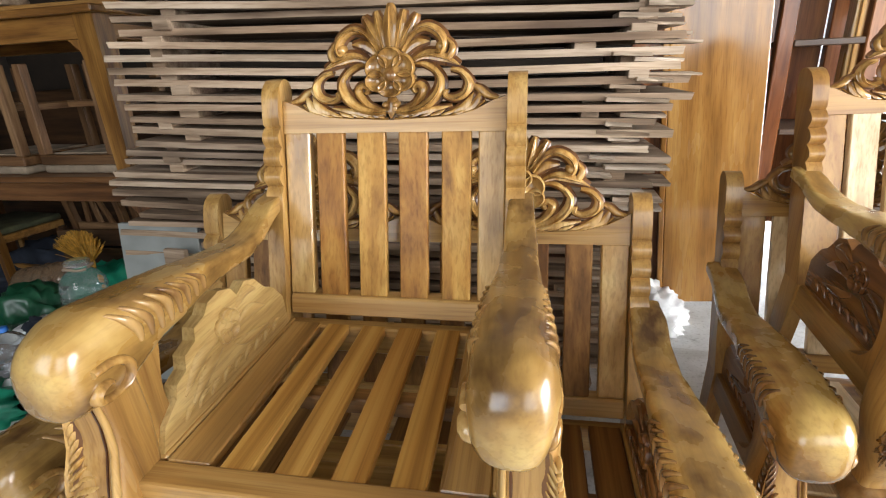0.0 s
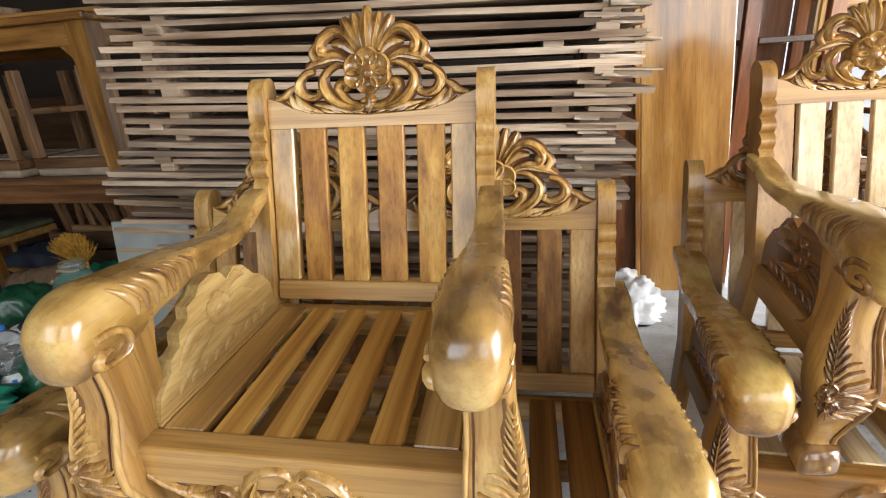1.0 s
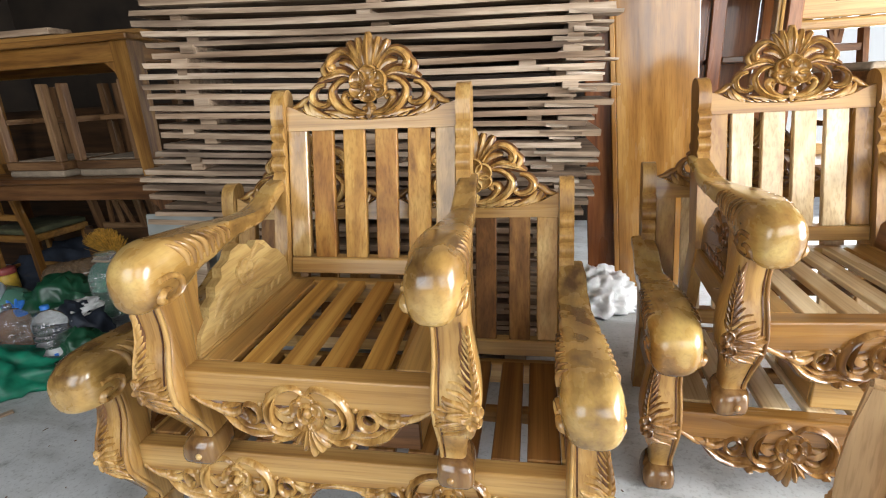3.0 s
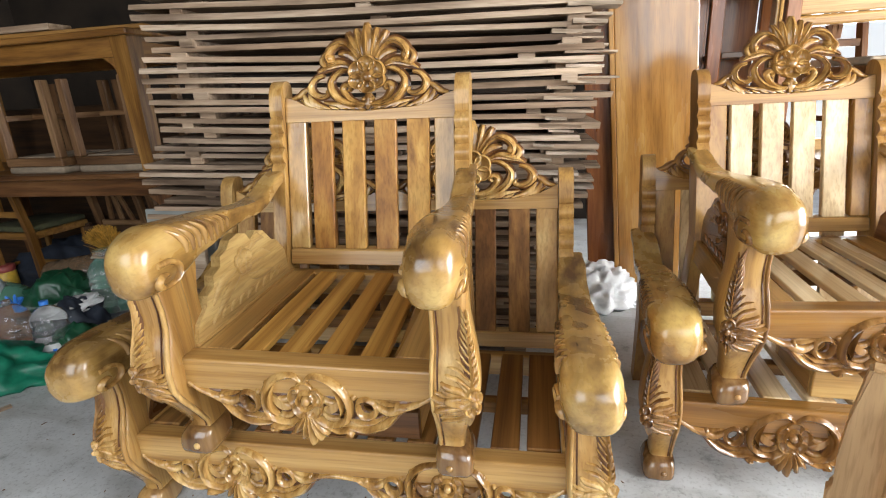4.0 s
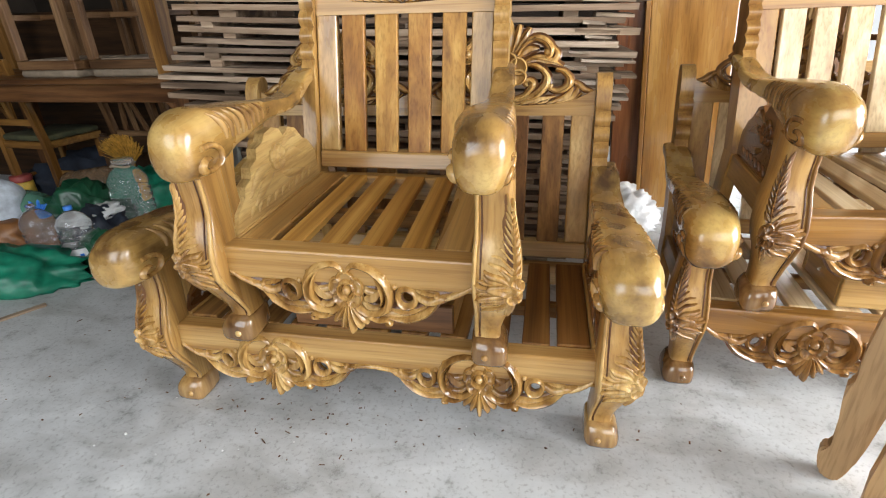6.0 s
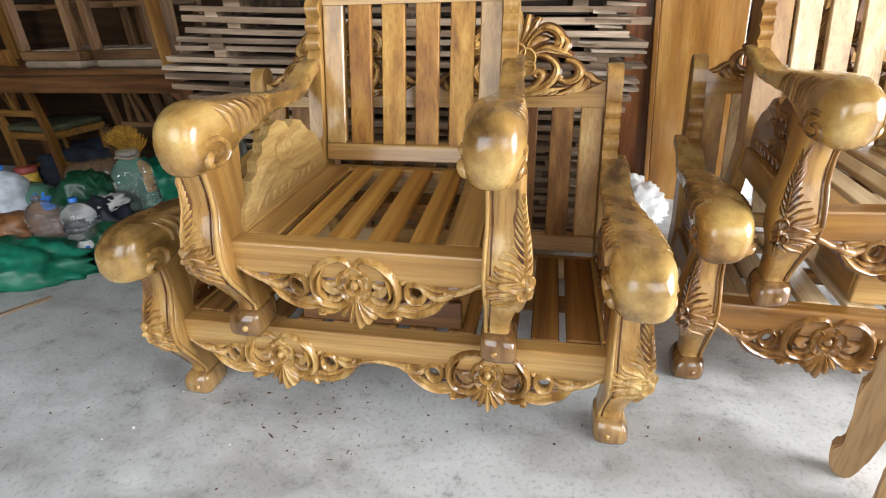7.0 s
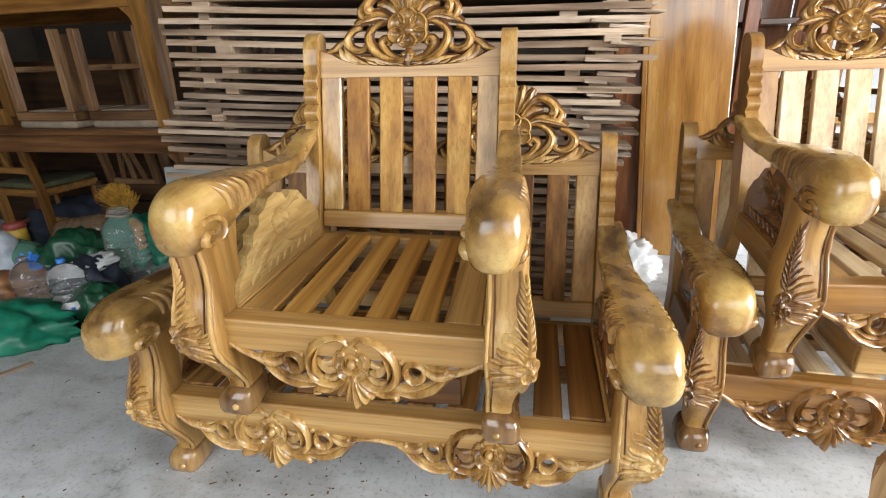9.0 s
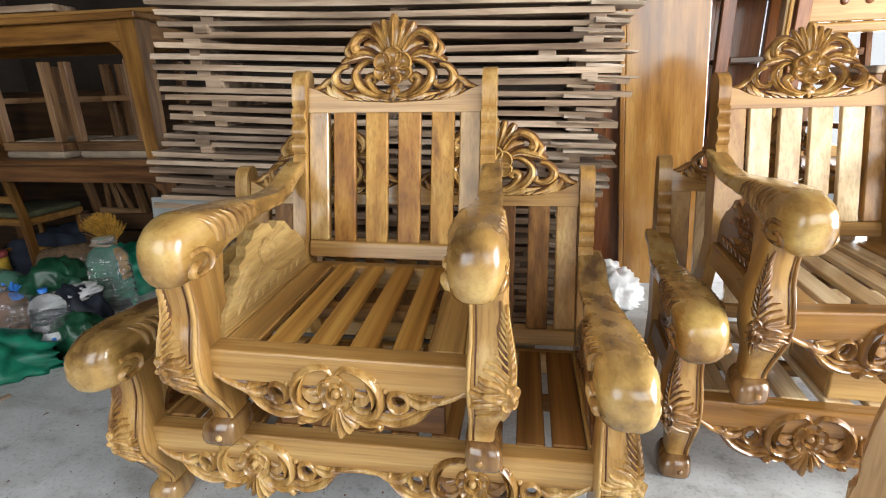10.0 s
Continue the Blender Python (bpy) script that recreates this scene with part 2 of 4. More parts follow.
# ---------------------------------------------------------------- mesh helpers
def thing(name, m, label, category, group=""):
    ob = new(name)
    ob.empty_display_size = 0.1
    ob.matrix_basis = m
    return tagged(ob, label, category, group)


def part(name, bm, mat, parent, label="", smooth=False):
    me = bpy.data.meshes.new(name)
    bmesh.ops.recalc_face_normals(bm, faces=bm.faces)
    for f in bm.faces:
        f.smooth = smooth
    if smooth:
        for e in bm.edges:
            if len(e.link_faces) == 2 and e.calc_face_angle() > 1.25:
                e.smooth = False
    bm.to_mesh(me)
    bm.free()
    me.materials.append(MATS[mat])
    ob = new(name, me)
    ob.parent = parent
    return tagged(ob, label)


def piece(name, me, parent, m=None):
    ob = new(name, me)
    ob.parent = parent
    if m is not None:
        ob.matrix_basis = m
    return ob


def box(x0, x1, y0, y1, z0, z1, bevel=0.004, segs=1):
    bm = bmesh.new()
    bmesh.ops.create_cube(bm, size=1)
    for v in bm.verts:
        v.co = Vector(((x0 + x1) / 2 + v.co.x * (x1 - x0), (y0 + y1) / 2 + v.co.y * (y1 - y0), (z0 + z1) / 2 + v.co.z * (z1 - z0)))
    if bevel:
        bmesh.ops.bevel(bm, geom=list(bm.edges), offset=bevel, segments=segs, affect="EDGES", profile=0.5)
    return bm


def add_box(bm, *a, **k):
    other = box(*a, **k)
    me = bpy.data.meshes.new("tmp")
    other.to_mesh(me)
    other.free()
    bm.from_mesh(me)
    bpy.data.meshes.remove(me)


def loft(bm, rings, cap0=True, cap1=True):
    vs = [[bm.verts.new(p) for p in ring] for ring in rings]
    k = len(rings[0])
    for a, b in zip(vs, vs[1:]):
        for i in range(k):
            bm.faces.new((a[i], a[(i + 1) % k], b[(i + 1) % k], b[i]))
    if cap0:
        bm.faces.new(vs[0][::-1])
    if cap1:
        bm.faces.new(vs[-1])


def smooth_line(pts, steps=6):
    """A curve through the points, in any number of numbers each."""
    pts = [tuple(p) for p in pts]
    ext = [pts[0]] + pts + [pts[-1]]
    out = []
    for i in range(1, len(ext) - 2):
        p0, p1, p2, p3 = ext[i - 1], ext[i], ext[i + 1], ext[i + 2]
        for s in range(steps):
            t = s / steps
            out.append(tuple(0.5 * (2 * b + (c - a) * t + (2 * a - 5 * b + 4 * c - d) * t * t + (3 * b - a - 3 * c + d) * t ** 3)
                             for a, b, c, d in zip(p0, p1, p2, p3)))
    return out + [pts[-1]]


def stroke(bm, pts, width, depth, place, taper=(0.25, 0.25), steps=5, sides=8, crease=False, flat=0.0):
    """A carved tendril: a rounded ridge along a flat curve; place() sets (u, v, d) into space."""
    line = smooth_line(pts, steps)
    n = len(line)
    rings = []
    for i, (u, v) in enumerate(line):
        a, b = line[max(i - 1, 0)], line[min(i + 1, n - 1)]
        du, dv = b[0] - a[0], b[1] - a[1]
        s = math.hypot(du, dv) or 1
        nu, nv = -dv / s, du / s
        if flat == 1.0:
            nu, nv = 1.0, 0.0
        elif flat:
            du, dv = du * flat, dv
            s = math.hypot(du, dv) or 1
            nu, nv = -dv / s, du / s * flat
        t = i / (n - 1)
        w = width * (taper[0] + (1 - taper[0]) * min(1, t / 0.4)) * (taper[1] + (1 - taper[1]) * min(1, (1 - t) / 0.4))
        d = depth * (0.6 + 0.4 * min(1, 3 * t, 3 * (1 - t)))
        ring = []
        for k in range(sides):
            an = 2 * math.pi * k / sides
            c, sn = math.cos(an), math.sin(an)
            dd = d * (sn * (0.72 if crease and abs(c) < 0.1 and sn > 0 else 1))
            ring.append(place(u + nu * w / 2 * c, v + nv * w / 2 * c, dd))
        rings.append(ring)
    loft(bm, rings)


def disc(bm, u, v, r, d, place, rings=3, sides=10, base=0.0):
    """A rounded boss on a flat place."""
    prev = None
    for i in range(rings + 1):
        an = math.pi / 2 * i / rings
        rr, h = r * math.cos(an), base + d * math.sin(an)
        if i == rings:
            top = bm.verts.new(place(u, v, h))
            for k in range(sides):
                bm.faces.new((prev[k], prev[(k + 1) % sides], top))
        else:
            cur = [bm.verts.new(place(u + rr * math.cos(2 * math.pi * k / sides), v + rr * math.sin(2 * math.pi * k / sides), h)) for k in range(sides)]
            if prev:
                for k in range(sides):
                    bm.faces.new((prev[k], prev[(k + 1) % sides], cur[(k + 1) % sides], cur[k]))
            else:
                bm.faces.new(cur[::-1])
            prev = cur


def petal(bm, u, v, an, r0, r1, w, d, place):
    """A round cupped petal with a raised rim."""
    mid, ru = (r0 + r1) / 2, (r1 - r0) / 2
    prev = None
    for f, h in ((0.94, -0.6), (1.0, 0.35), (0.97, 0.85), (0.86, 1.0), (0.66, 0.66), (0.35, 0.34)):
        cur = []
        for k in range(16):
            a = 2 * math.pi * k / 16
            uu, vv = mid + ru * f * math.cos(a), w * f * math.sin(a)
            cur.append(bm.verts.new(place(u + uu * math.cos(an) - vv * math.sin(an), v + uu * math.sin(an) + vv * math.cos(an), d * h * (0.8 + 0.25 * uu / r1))))
        if prev:
            for k in range(16):
                bm.faces.new((prev[k], prev[(k + 1) % 16], cur[(k + 1) % 16], cur[k]))
        else:
            bm.faces.new(cur[::-1])
        prev = cur
    bm.faces.new(prev)


def leaf(bm, pts, width, depth, place, veins=0):
    stroke(bm, pts, width, depth, place, taper=(0.35, 0.05), sides=8, crease=True)


def prism(bm, outline, a0, a1, place):
    """A flat board cut to an outline; place(u, v, a)."""
    loft(bm, [[place(u, v, a0) for u, v in outline], [place(u, v, a1) for u, v in outline]])


def lathe(bm, profile, cx, cy, sides=20, squash=1.0):
    loft(bm, [[(cx + r * math.cos(2 * math.pi * k / sides), cy + squash * r * math.sin(2 * math.pi * k / sides), z) for k in range(sides)] for r, z in profile])


# ---------------------------------------------------------------- carved seats
LEAN = 0.27
SEAT_H = 0.30


def leaned(bm):
    for v in bm.verts:
        if v.co.z > SEAT_H:
            v.co.y += (v.co.z - SEAT_H) * LEAN
    return bm


def crest_ornament(bm, ground, cx, base_z, y, ku=1.0, k=1.0):
    """Flower, plume and pierced scrolls of the crest; u to the side, v up from the flower."""
    def put(u, v, d):
        return (cx + u * ku, y - d, base_z + v * k * (1.08 if v > 0 else 0.88))

    S = 1 / 1484

    def P(*pts):
        return [((x - 567) * S, (275 - z) * S) for x, z in pts]

    def both(fn, pts, width, depth, **kw):
        for q in (pts, [(-u, v) for u, v in pts]):
            fn(bm, q, width * 1.02, depth, put, **kw)
            stroke(ground, q, width * 1.42, depth * 0.42, put, taper=(0.6, 0.5), steps=4, sides=6)
            if width > 0.0245:
                stroke(bm, q, width * 0.34, depth * 1.30, put, taper=(0.3, 0.2))

    for i in range(6):
        petal(bm, 0, 0, math.pi / 2 + i * math.pi / 3, 0.012, 0.070, 0.034, 0.026, put)
    disc(bm, 0, 0, 0.022, 0.016, put, base=0.013)
    # plume of veined leaves
    stroke(bm, P((567, 185), (569, 100), (567, 16)), 0.048, 0.020, put, taper=(0.5, 0.35), crease=True)
    stroke(bm, P((567, 180), (568, 100), (567, 30)), 0.008, 0.028, put, taper=(0.8, 0.3))
    both(stroke, P((545, 185), (528, 115), (512, 42)), 0.030, 0.018, taper=(0.5, 0.4))
    both(stroke, P((535, 180), (500, 120), (463, 58)), 0.030, 0.017, taper=(0.5, 0.3))
    # upper scrolls that arch over to a rosette
    both(stroke, P((520, 190), (480, 130), (430, 108), (385, 128), (362, 165), (372, 200), (398, 198)), 0.027, 0.022, taper=(0.5, 0.5))
    both(leaf, P((515, 205), (470, 165), (415, 160)), 0.024, 0.017)
    both(stroke, P((352, 150), (330, 185), (345, 218), (378, 222)), 0.020, 0.018, taper=(0.4, 0.5))
    for sx in (-1, 1):
        disc(bm, sx * (567 - 374) * S, (275 - 178) * S, 0.015, 0.024, put)
    # broad leaf band under the rosette
    both(leaf, P((488, 232), (430, 208), (360, 222), (302, 250)), 0.030, 0.018)
    both(stroke, P((480, 240), (440, 240), (402, 262), (385, 300)), 0.017, 0.018)
    # outer ring scroll
    both(stroke, P((335, 262), (295, 275), (268, 318), (280, 368), (322, 390), (356, 376), (352, 350)), 0.025, 0.022, taper=(0.5, 0.5))
    both(leaf, P((262, 300), (258, 345), (285, 392)), 0.016, 0.020)
    # tall stem that carries the flower
    both(stroke, P((400, 256), (374, 300), (384, 362), (430, 418), (495, 446), (555, 440)), 0.030, 0.024, taper=(0.4, 0.7))
    both(stroke, P((372, 330), (395, 395), (450, 440)), 0.012, 0.022, taper=(0.3, 0.3))
    both(stroke, P((548, 446), (486, 420), (455, 385), (440, 345), (458, 322), (478, 338), (468, 362)), 0.024, 0.022, taper=(0.6, 0.6))
    leaf(bm, P((567, 370), (572, 420), (567, 478)), 0.036, 0.022, put)
    for sx in (-1, 1):
        disc(bm, sx * 20 * S, (275 - 412) * S, 0.011, 0.026, put)
    # low leaves along the rail and fans at the ends
    both(leaf, P((545, 458), (440, 446), (330, 424)), 0.022, 0.018)
    both(stroke, P((555, 482), (440, 484), (330, 474), (258, 448), (208, 404)), 0.015, 0.013, taper=(0.7, 0.4))
    both(leaf, P((335, 452), (280, 425), (250, 366)), 0.024, 0.018)
    both(leaf, P((300, 452), (246, 420), (222, 356)), 0.022, 0.016)
    both(stroke, P((160, 396), (200, 380), (230, 350), (262, 330)), 0.022, 0.014, taper=(0.5, 0.5))
    for i in range(7):
        x = 540 - 42 * i
        both(leaf, P((x, 474 - i * 2), (x - 34, 462 - i * 2), (x - 56, 450 - i * 3)), 0.011, 0.018)


def apron_ornament(bm, ground, cx, top_z, y, k=1.0):
    """Pierced flower, arches, eyes and fan hung under a front rail."""
    def put(u, v, d):
        return (cx + u * k * 0.85, y - d, top_z + v * k)

    def A(*pts):
        return [((min(x, 720) + 0.7 * max(0, x - 720) - 440) * 0.00066, -0.05 - (z - 190) * 0.00060) for x, z in pts]

    def both(fn, pts, *a, **kw):
        for q in (pts, [(-u, v) for u, v in pts]):
            fn(bm, q, *a, put, **kw)
            if fn is not disc_at:
                stroke(ground, q, a[0] * 1.4, a[1] * 0.4, put, taper=(0.6, 0.5), steps=4, sides=6)
    # low ground that ties the scrolls together
    both(stroke, A((440, 262), (500, 282), (570, 290), (640, 290), (720, 258), (800, 214)), 0.026, 0.007, taper=(0.8, 0.3))
    both(stroke, A((440, 112), (500, 112), (570, 140), (630, 150), (720, 172), (830, 190)), 0.020, 0.007, taper=(0.8, 0.3))
    stroke(bm, A((440, 230), (440, 290), (440, 345)), 0.095, 0.008, put, taper=(0.8, 0.6))
    for i in range(5):
        petal(bm, 0, -0.050, math.pi / 2 + i * 0.4 * math.pi, 0.012, 0.046, 0.0235, 0.019, put)
    stroke(bm, [(0.021 * math.cos(q * 0.7), -0.050 + 0.021 * math.sin(q * 0.7)) for q in range(11)], 0.010, 0.024, put, taper=(1, 1))
    disc(bm, 0, -0.050, 0.012, 0.016, put, base=0.010)
    both(stroke, A((498, 186), (540, 200), (596, 196)), 0.020, 0.016, taper=(0.7, 0.8))
    both(stroke, A((490, 240), (520, 262), (560, 262)), 0.016, 0.014, taper=(0.7, 0.8))
    both(stroke, A((445, 120), (478, 92), (545, 108), (592, 160), (600, 220), (575, 268), (520, 284), (480, 270)), 0.023, 0.028, taper=(0.6, 0.5))
    both(leaf, A((500, 226), (540, 214), (578, 172)), 0.024, 0.022)
    both(stroke, A((548, 120), (572, 170), (575, 220), (556, 256)), 0.008, 0.030, taper=(0.4, 0.4))
    ring = [(665 + 33 * math.cos(q * 0.7), 208 + 38 * math.sin(q * 0.7)) for q in range(11)]
    both(stroke, A(*ring), 0.016, 0.022, taper=(1, 1))
    both(disc_at, A((580, 134)), 0.012, 0.022)
    both(disc_at, A((622, 166)), 0.009, 0.018)
    both(stroke, A((700, 200), (745, 218), (800, 208), (850, 192), (885, 182)), 0.022, 0.020, taper=(0.8, 0.15))
    both(stroke, A((700, 176), (750, 186), (800, 190)), 0.011, 0.016, taper=(0.6, 0.3))
    both(disc_at, A((800, 196)), 0.010, 0.018)
    both(stroke, A((590, 296), (650, 300), (715, 276), (770, 244), (815, 212)), 0.020, 0.021, taper=(0.5, 0.2))
    both(stroke, A((596, 262), (640, 268), (690, 262), (730, 240)), 0.014, 0.018, taper=(0.4, 0.2))
    both(stroke, A((505, 300), (545, 312), (585, 304), (596, 322), (574, 328)), 0.014, 0.021, taper=(0.4, 0.7))
    for i, (x, z) in enumerate(((352, 300), (374, 328), (404, 352), (440, 374), (476, 352), (506, 328), (528, 300))):
        a = (x - 440) / 88
        stroke(bm, A((440 + 14 * a, 246), (440 + 52 * a, 246 + (z - 246) * 0.55), (x, z)), 0.0195, 0.027 - 0.004 * abs(a), put, taper=(0.5, 0.75))


def disc_at(bm, pts, r, d, place):
    disc(bm, pts[0][0], pts[0][1], r, d, place)


ARM = [  # y, z, outward shift, half width, half height, squareness
    (0.640, 0.606, -0.008, 0.034, 0.018, 0.32), (0.570, 0.592, -0.008, 0.037, 0.019, 0.32), (0.500, 0.563, -0.009, 0.040, 0.019, 0.32),
    (0.430, 0.550, -0.010, 0.042, 0.020, 0.34), (0.350, 0.555, -0.012, 0.044, 0.022, 0.36), (0.270, 0.561, -0.015, 0.048, 0.028, 0.38), (0.190, 0.564, -0.018, 0.053, 0.038, 0.42),
    (0.110, 0.561, -0.019, 0.058, 0.052, 0.50), (0.050, 0.554, -0.020, 0.061, 0.065, 0.60), (-0.005, 0.548, -0.020, 0.062, 0.073, 0.66),
    (-0.040, 0.546, -0.020, 0.060, 0.071, 0.69), (-0.066, 0.541, -0.020, 0.055, 0.064, 0.72), (-0.084, 0.536, -0.019, 0.044, 0.050, 0.78), (-0.092, 0.534, -0.018, 0.028, 0.030, 0.8)]


def arm_rows(reach):
    return [(y - reach * max(0, 1 - y / 0.5), z - 0.25 * reach * max(0, 1 - y / 0.3), o + 0.5 * reach * max(0, 1 - y / 0.5), hw + 0.20 * reach, hh, e) for y, z, o, hw, hh, e in ARM]


def arm_mesh(side, cx, reach=0.0):
    """A broad scrolled arm; side is -1 or 1, cx the middle of the leg below it, reach a longer and lower head."""
    bm = bmesh.new()
    rings = []
    for y, z, o, hw, hh, e in smooth_line(arm_rows(reach), 3):
        ring = []
        for k in range(32):
            an = 2 * math.pi * k / 32
            c, s = math.cos(an), math.sin(an)
            p = Vector((cx + side * o + hw * math.copysign(abs(c) ** e, c), y, z + hh * math.copysign(abs(s) ** e, s)))
            k = 1 + 0.075 * noise.noise(p * 15 + Vector((cx * 9, reach * 40, 0))) + 0.02 * noise.noise(p * 40)
            ring.append((cx + side * o + (p.x - cx - side * o) * k, y, z + (p.z - z) * k))
        rings.append(ring)
    loft(bm, rings)
    return bm


def cheek(side, cx, face, reach=0.0):
    """Places on a flank of the arm: u along it, v from -1 (below) to 1 (above), d off the surface."""
    rows = arm_rows(reach)

    def put(u, v, d):
        a, b = rows[0], rows[1]
        for a, b in zip(rows, rows[1:]):
            if a[0] >= u >= b[0]:
                break
        t = min(1, max(0, (a[0] - u) / (a[0] - b[0])))
        z, o, hw, hh, e = (p + (q - p) * t for p, q in zip(a[1:], b[1:]))
        v = max(-0.97, min(0.97, v))
        w = hw * (1 - abs(v) ** (2 / e)) ** (e / 2)
        return (cx + side * o + face * (w + d), u, z + hh * v)
    return put


def spiral_mesh(side, cx, face, reach):
    bm = bmesh.new()
    y0 = -0.028 - reach * 0.99
    sp = [(y0 + (0.056 - 0.0046 * i) * math.cos(1.9 - 0.70 * i), -0.44 + (0.52 - 0.043 * i) * math.sin(1.9 - 0.70 * i)) for i in range(12)]
    stroke(bm, sp, 0.018, 0.015 if face == -side else 0.008, cheek(side, cx, face, reach), taper=(0.8, 0.5), steps=4, flat=13.0)
    return bm


def flute_mesh(side, cx, face, i, reach):
    bm = bmesh.new()
    y = 0.030 + 0.0265 * i - reach * (0.98 - 0.05 * i)
    lo = (-0.10, -0.22, -0.36, -0.46, -0.52, -0.52, -0.48, -0.40)[i]
    stroke(bm, [(y - 0.012, 0.88), (y + 0.006, 0.62), (y + 0.020, 0.25), (y + 0.020, lo)], 0.021, 0.0085 if face == -side else 0.006, cheek(side, cx, face, reach), taper=(0.4, 0.4), steps=4, sides=8, flat=1.0)
    return bm


LEG = [  # z, outward, back, half x, half y
    (0.500, -0.004, 0.030, 0.042, 0.046), (0.430, -0.003, 0.036, 0.043, 0.044), (0.380, 0.000, 0.034, 0.047, 0.046), (0.330, 0.003, 0.022, 0.053, 0.052),
    (0.280, 0.004, 0.012, 0.056, 0.056), (0.235, 0.002, 0.013, 0.052, 0.055), (0.190, -0.005, 0.026, 0.042, 0.048), (0.130, -0.014, 0.054, 0.035, 0.042),
    (0.085, -0.018, 0.072, 0.032, 0.038), (0.062, -0.017, 0.072, 0.033, 0.041), (0.040, -0.014, 0.068, 0.036, 0.046), (0.004, -0.012, 0.066, 0.034, 0.044)]
FOOT = [  # the glazed shoe round the foot
    (0.070, -0.018, 0.072, 0.034, 0.044), (0.064, -0.017, 0.068, 0.040, 0.052), (0.046, -0.013, 0.062, 0.046, 0.058), (0.016, -0.012, 0.060, 0.047, 0.060), (0.0, -0.012, 0.062, 0.042, 0.054)]


def leg_mesh(side, cx, rows=LEG):
    bm = bmesh.new()
    rings = []
    for z, o, y, hx, hy in smooth_line(rows, 3):
        ring = []
        for k in range(16):
            an = 2 * math.pi * k / 16
            c, s = math.cos(an), math.sin(an)
            e = 0.42
            ring.append((cx + side * o + hx * math.copysign(abs(c) ** e, c), y + hy * math.copysign(abs(s) ** e, s), z))
        rings.append(ring)
    loft(bm, rings)
    return bm


def leg_front(z):
    for a, b in zip(LEG, LEG[1:]):
        if a[0] >= z >= b[0]:
            t = (a[0] - z) / (a[0] - b[0])
            return tuple(p + (q - p) * t for p, q in zip(a, b))
    return LEG[-1]


def leg_corner(side, cx):
    """Places round the outer front corner of a leg: u from the middle of its front, past the corner to its side."""
    def put(u, v, d):
        z, o, y, hx, hy = leg_front(max(0.0, min(0.5, v)))
        an = -math.pi / 2 + max(-0.6, min(2.0, u / (hx + 0.012) * 1.05))
        c, s = math.cos(an), math.sin(an)
        e = 0.44
        return (cx + side * (o + (hx + d - 0.002) * math.copysign(abs(c) ** e, c)), y + (hy + d - 0.002) * math.copysign(abs(s) ** e, s), v)
    return put


def leg_leaf(side, cx, which):
    """A tall veined leaf on the upper leg."""
    bm = bmesh.new()
    put = leg_corner(side, cx)
    m = 0.030
    if which == "ground":
        stroke(bm, [(m, 0.280), (m - 0.004, 0.350), (m - 0.004, 0.420), (m - 0.016, 0.470)], 0.044, 0.004, put, taper=(0.6, 0.12), steps=6, sides=10)
        stroke(bm, [(0.012, 0.235), (0.020, 0.262), (0.040, 0.285)], 0.056, 0.004, put, taper=(0.7, 0.7), steps=5, sides=10)
        return bm
    stroke(bm, [(m, 0.285), (m - 0.003, 0.360), (m - 0.014, 0.472)], 0.006, 0.013, put, taper=(0.8, 0.3))
    for i in range(10):
        v = 0.292 + 0.0155 * i
        w = 0.033 * (1 - i / 14)
        for sg in (-1, 1):
            stroke(bm, [(m, v), (m + sg * w * 0.6, v + 0.012), (m + sg * w, v + 0.030)], 0.0075, 0.0115, put, taper=(0.8, 0.3), steps=3, sides=6)
    return bm


def leg_flower(side, cx):
    """A round-petalled flower over long ribbed leaves on the knee."""
    bm = bmesh.new()
    put = leg_corner(side, cx)
    fu, fv = 0.034, 0.262
    for an, r in ((2.35, 0.062), (2.95, 0.075), (3.55, 0.082), (4.15, 0.086), (4.75, 0.092), (5.35, 0.066), (6.0, 0.050)):
        for off, w, d in ((-0.16, 0.012, 0.008), (0.0, 0.012, 0.012), (0.16, 0.012, 0.008)):
            q = r * (1 - abs(off) * 0.6)
            stroke(bm, [(fu + 0.012 * math.cos(an), fv + 0.012 * math.sin(an)), (fu + 0.6 * q * math.cos(an + off * 1.5 + 0.10), fv + 0.6 * q * math.sin(an + off * 1.5 + 0.10)),
                        (fu + q * math.cos(an + off), fv + q * math.sin(an + off))], w, d, put, taper=(0.6, 0.3), steps=4)
    for i in range(5):
        petal(bm, fu, fv, 0.5 + i * 2 * math.pi / 5, 0.006, 0.038, 0.018, 0.014, put)
    disc(bm, fu, fv, 0.010, 0.010, put, base=0.009)
    return bm


def edge_line(side, cx, off, width, depth):
    """A line that follows the inner edge of a leg from the arm to the foot."""
    bm = bmesh.new()

    def put(u, v, d):
        z, o, y, hx, hy = leg_front(max(0.0, min(0.5, v)))
        return (cx + side * (o - hx * off + u), y - hy - d + 0.004, v)
    stroke(bm, [(0, 0.475), (0, 0.43), (0, 0.38), (0, 0.33), (0.001, 0.28), (0.001, 0.235), (0, 0.19), (0, 0.14), (0, 0.10), (0, 0.072)], width, depth, put, taper=(1, 1), steps=3, sides=6)
    return bm


def foot_boss(side, cx):
    bm = bmesh.new()
    z, o, y, hx, hy = FOOT[2]
    disc(bm, 0.0, 0.030, 0.010, 0.009, lambda u, v, d: (cx + side * (o - 0.010) + u, y - hy - d, v))
    return bm


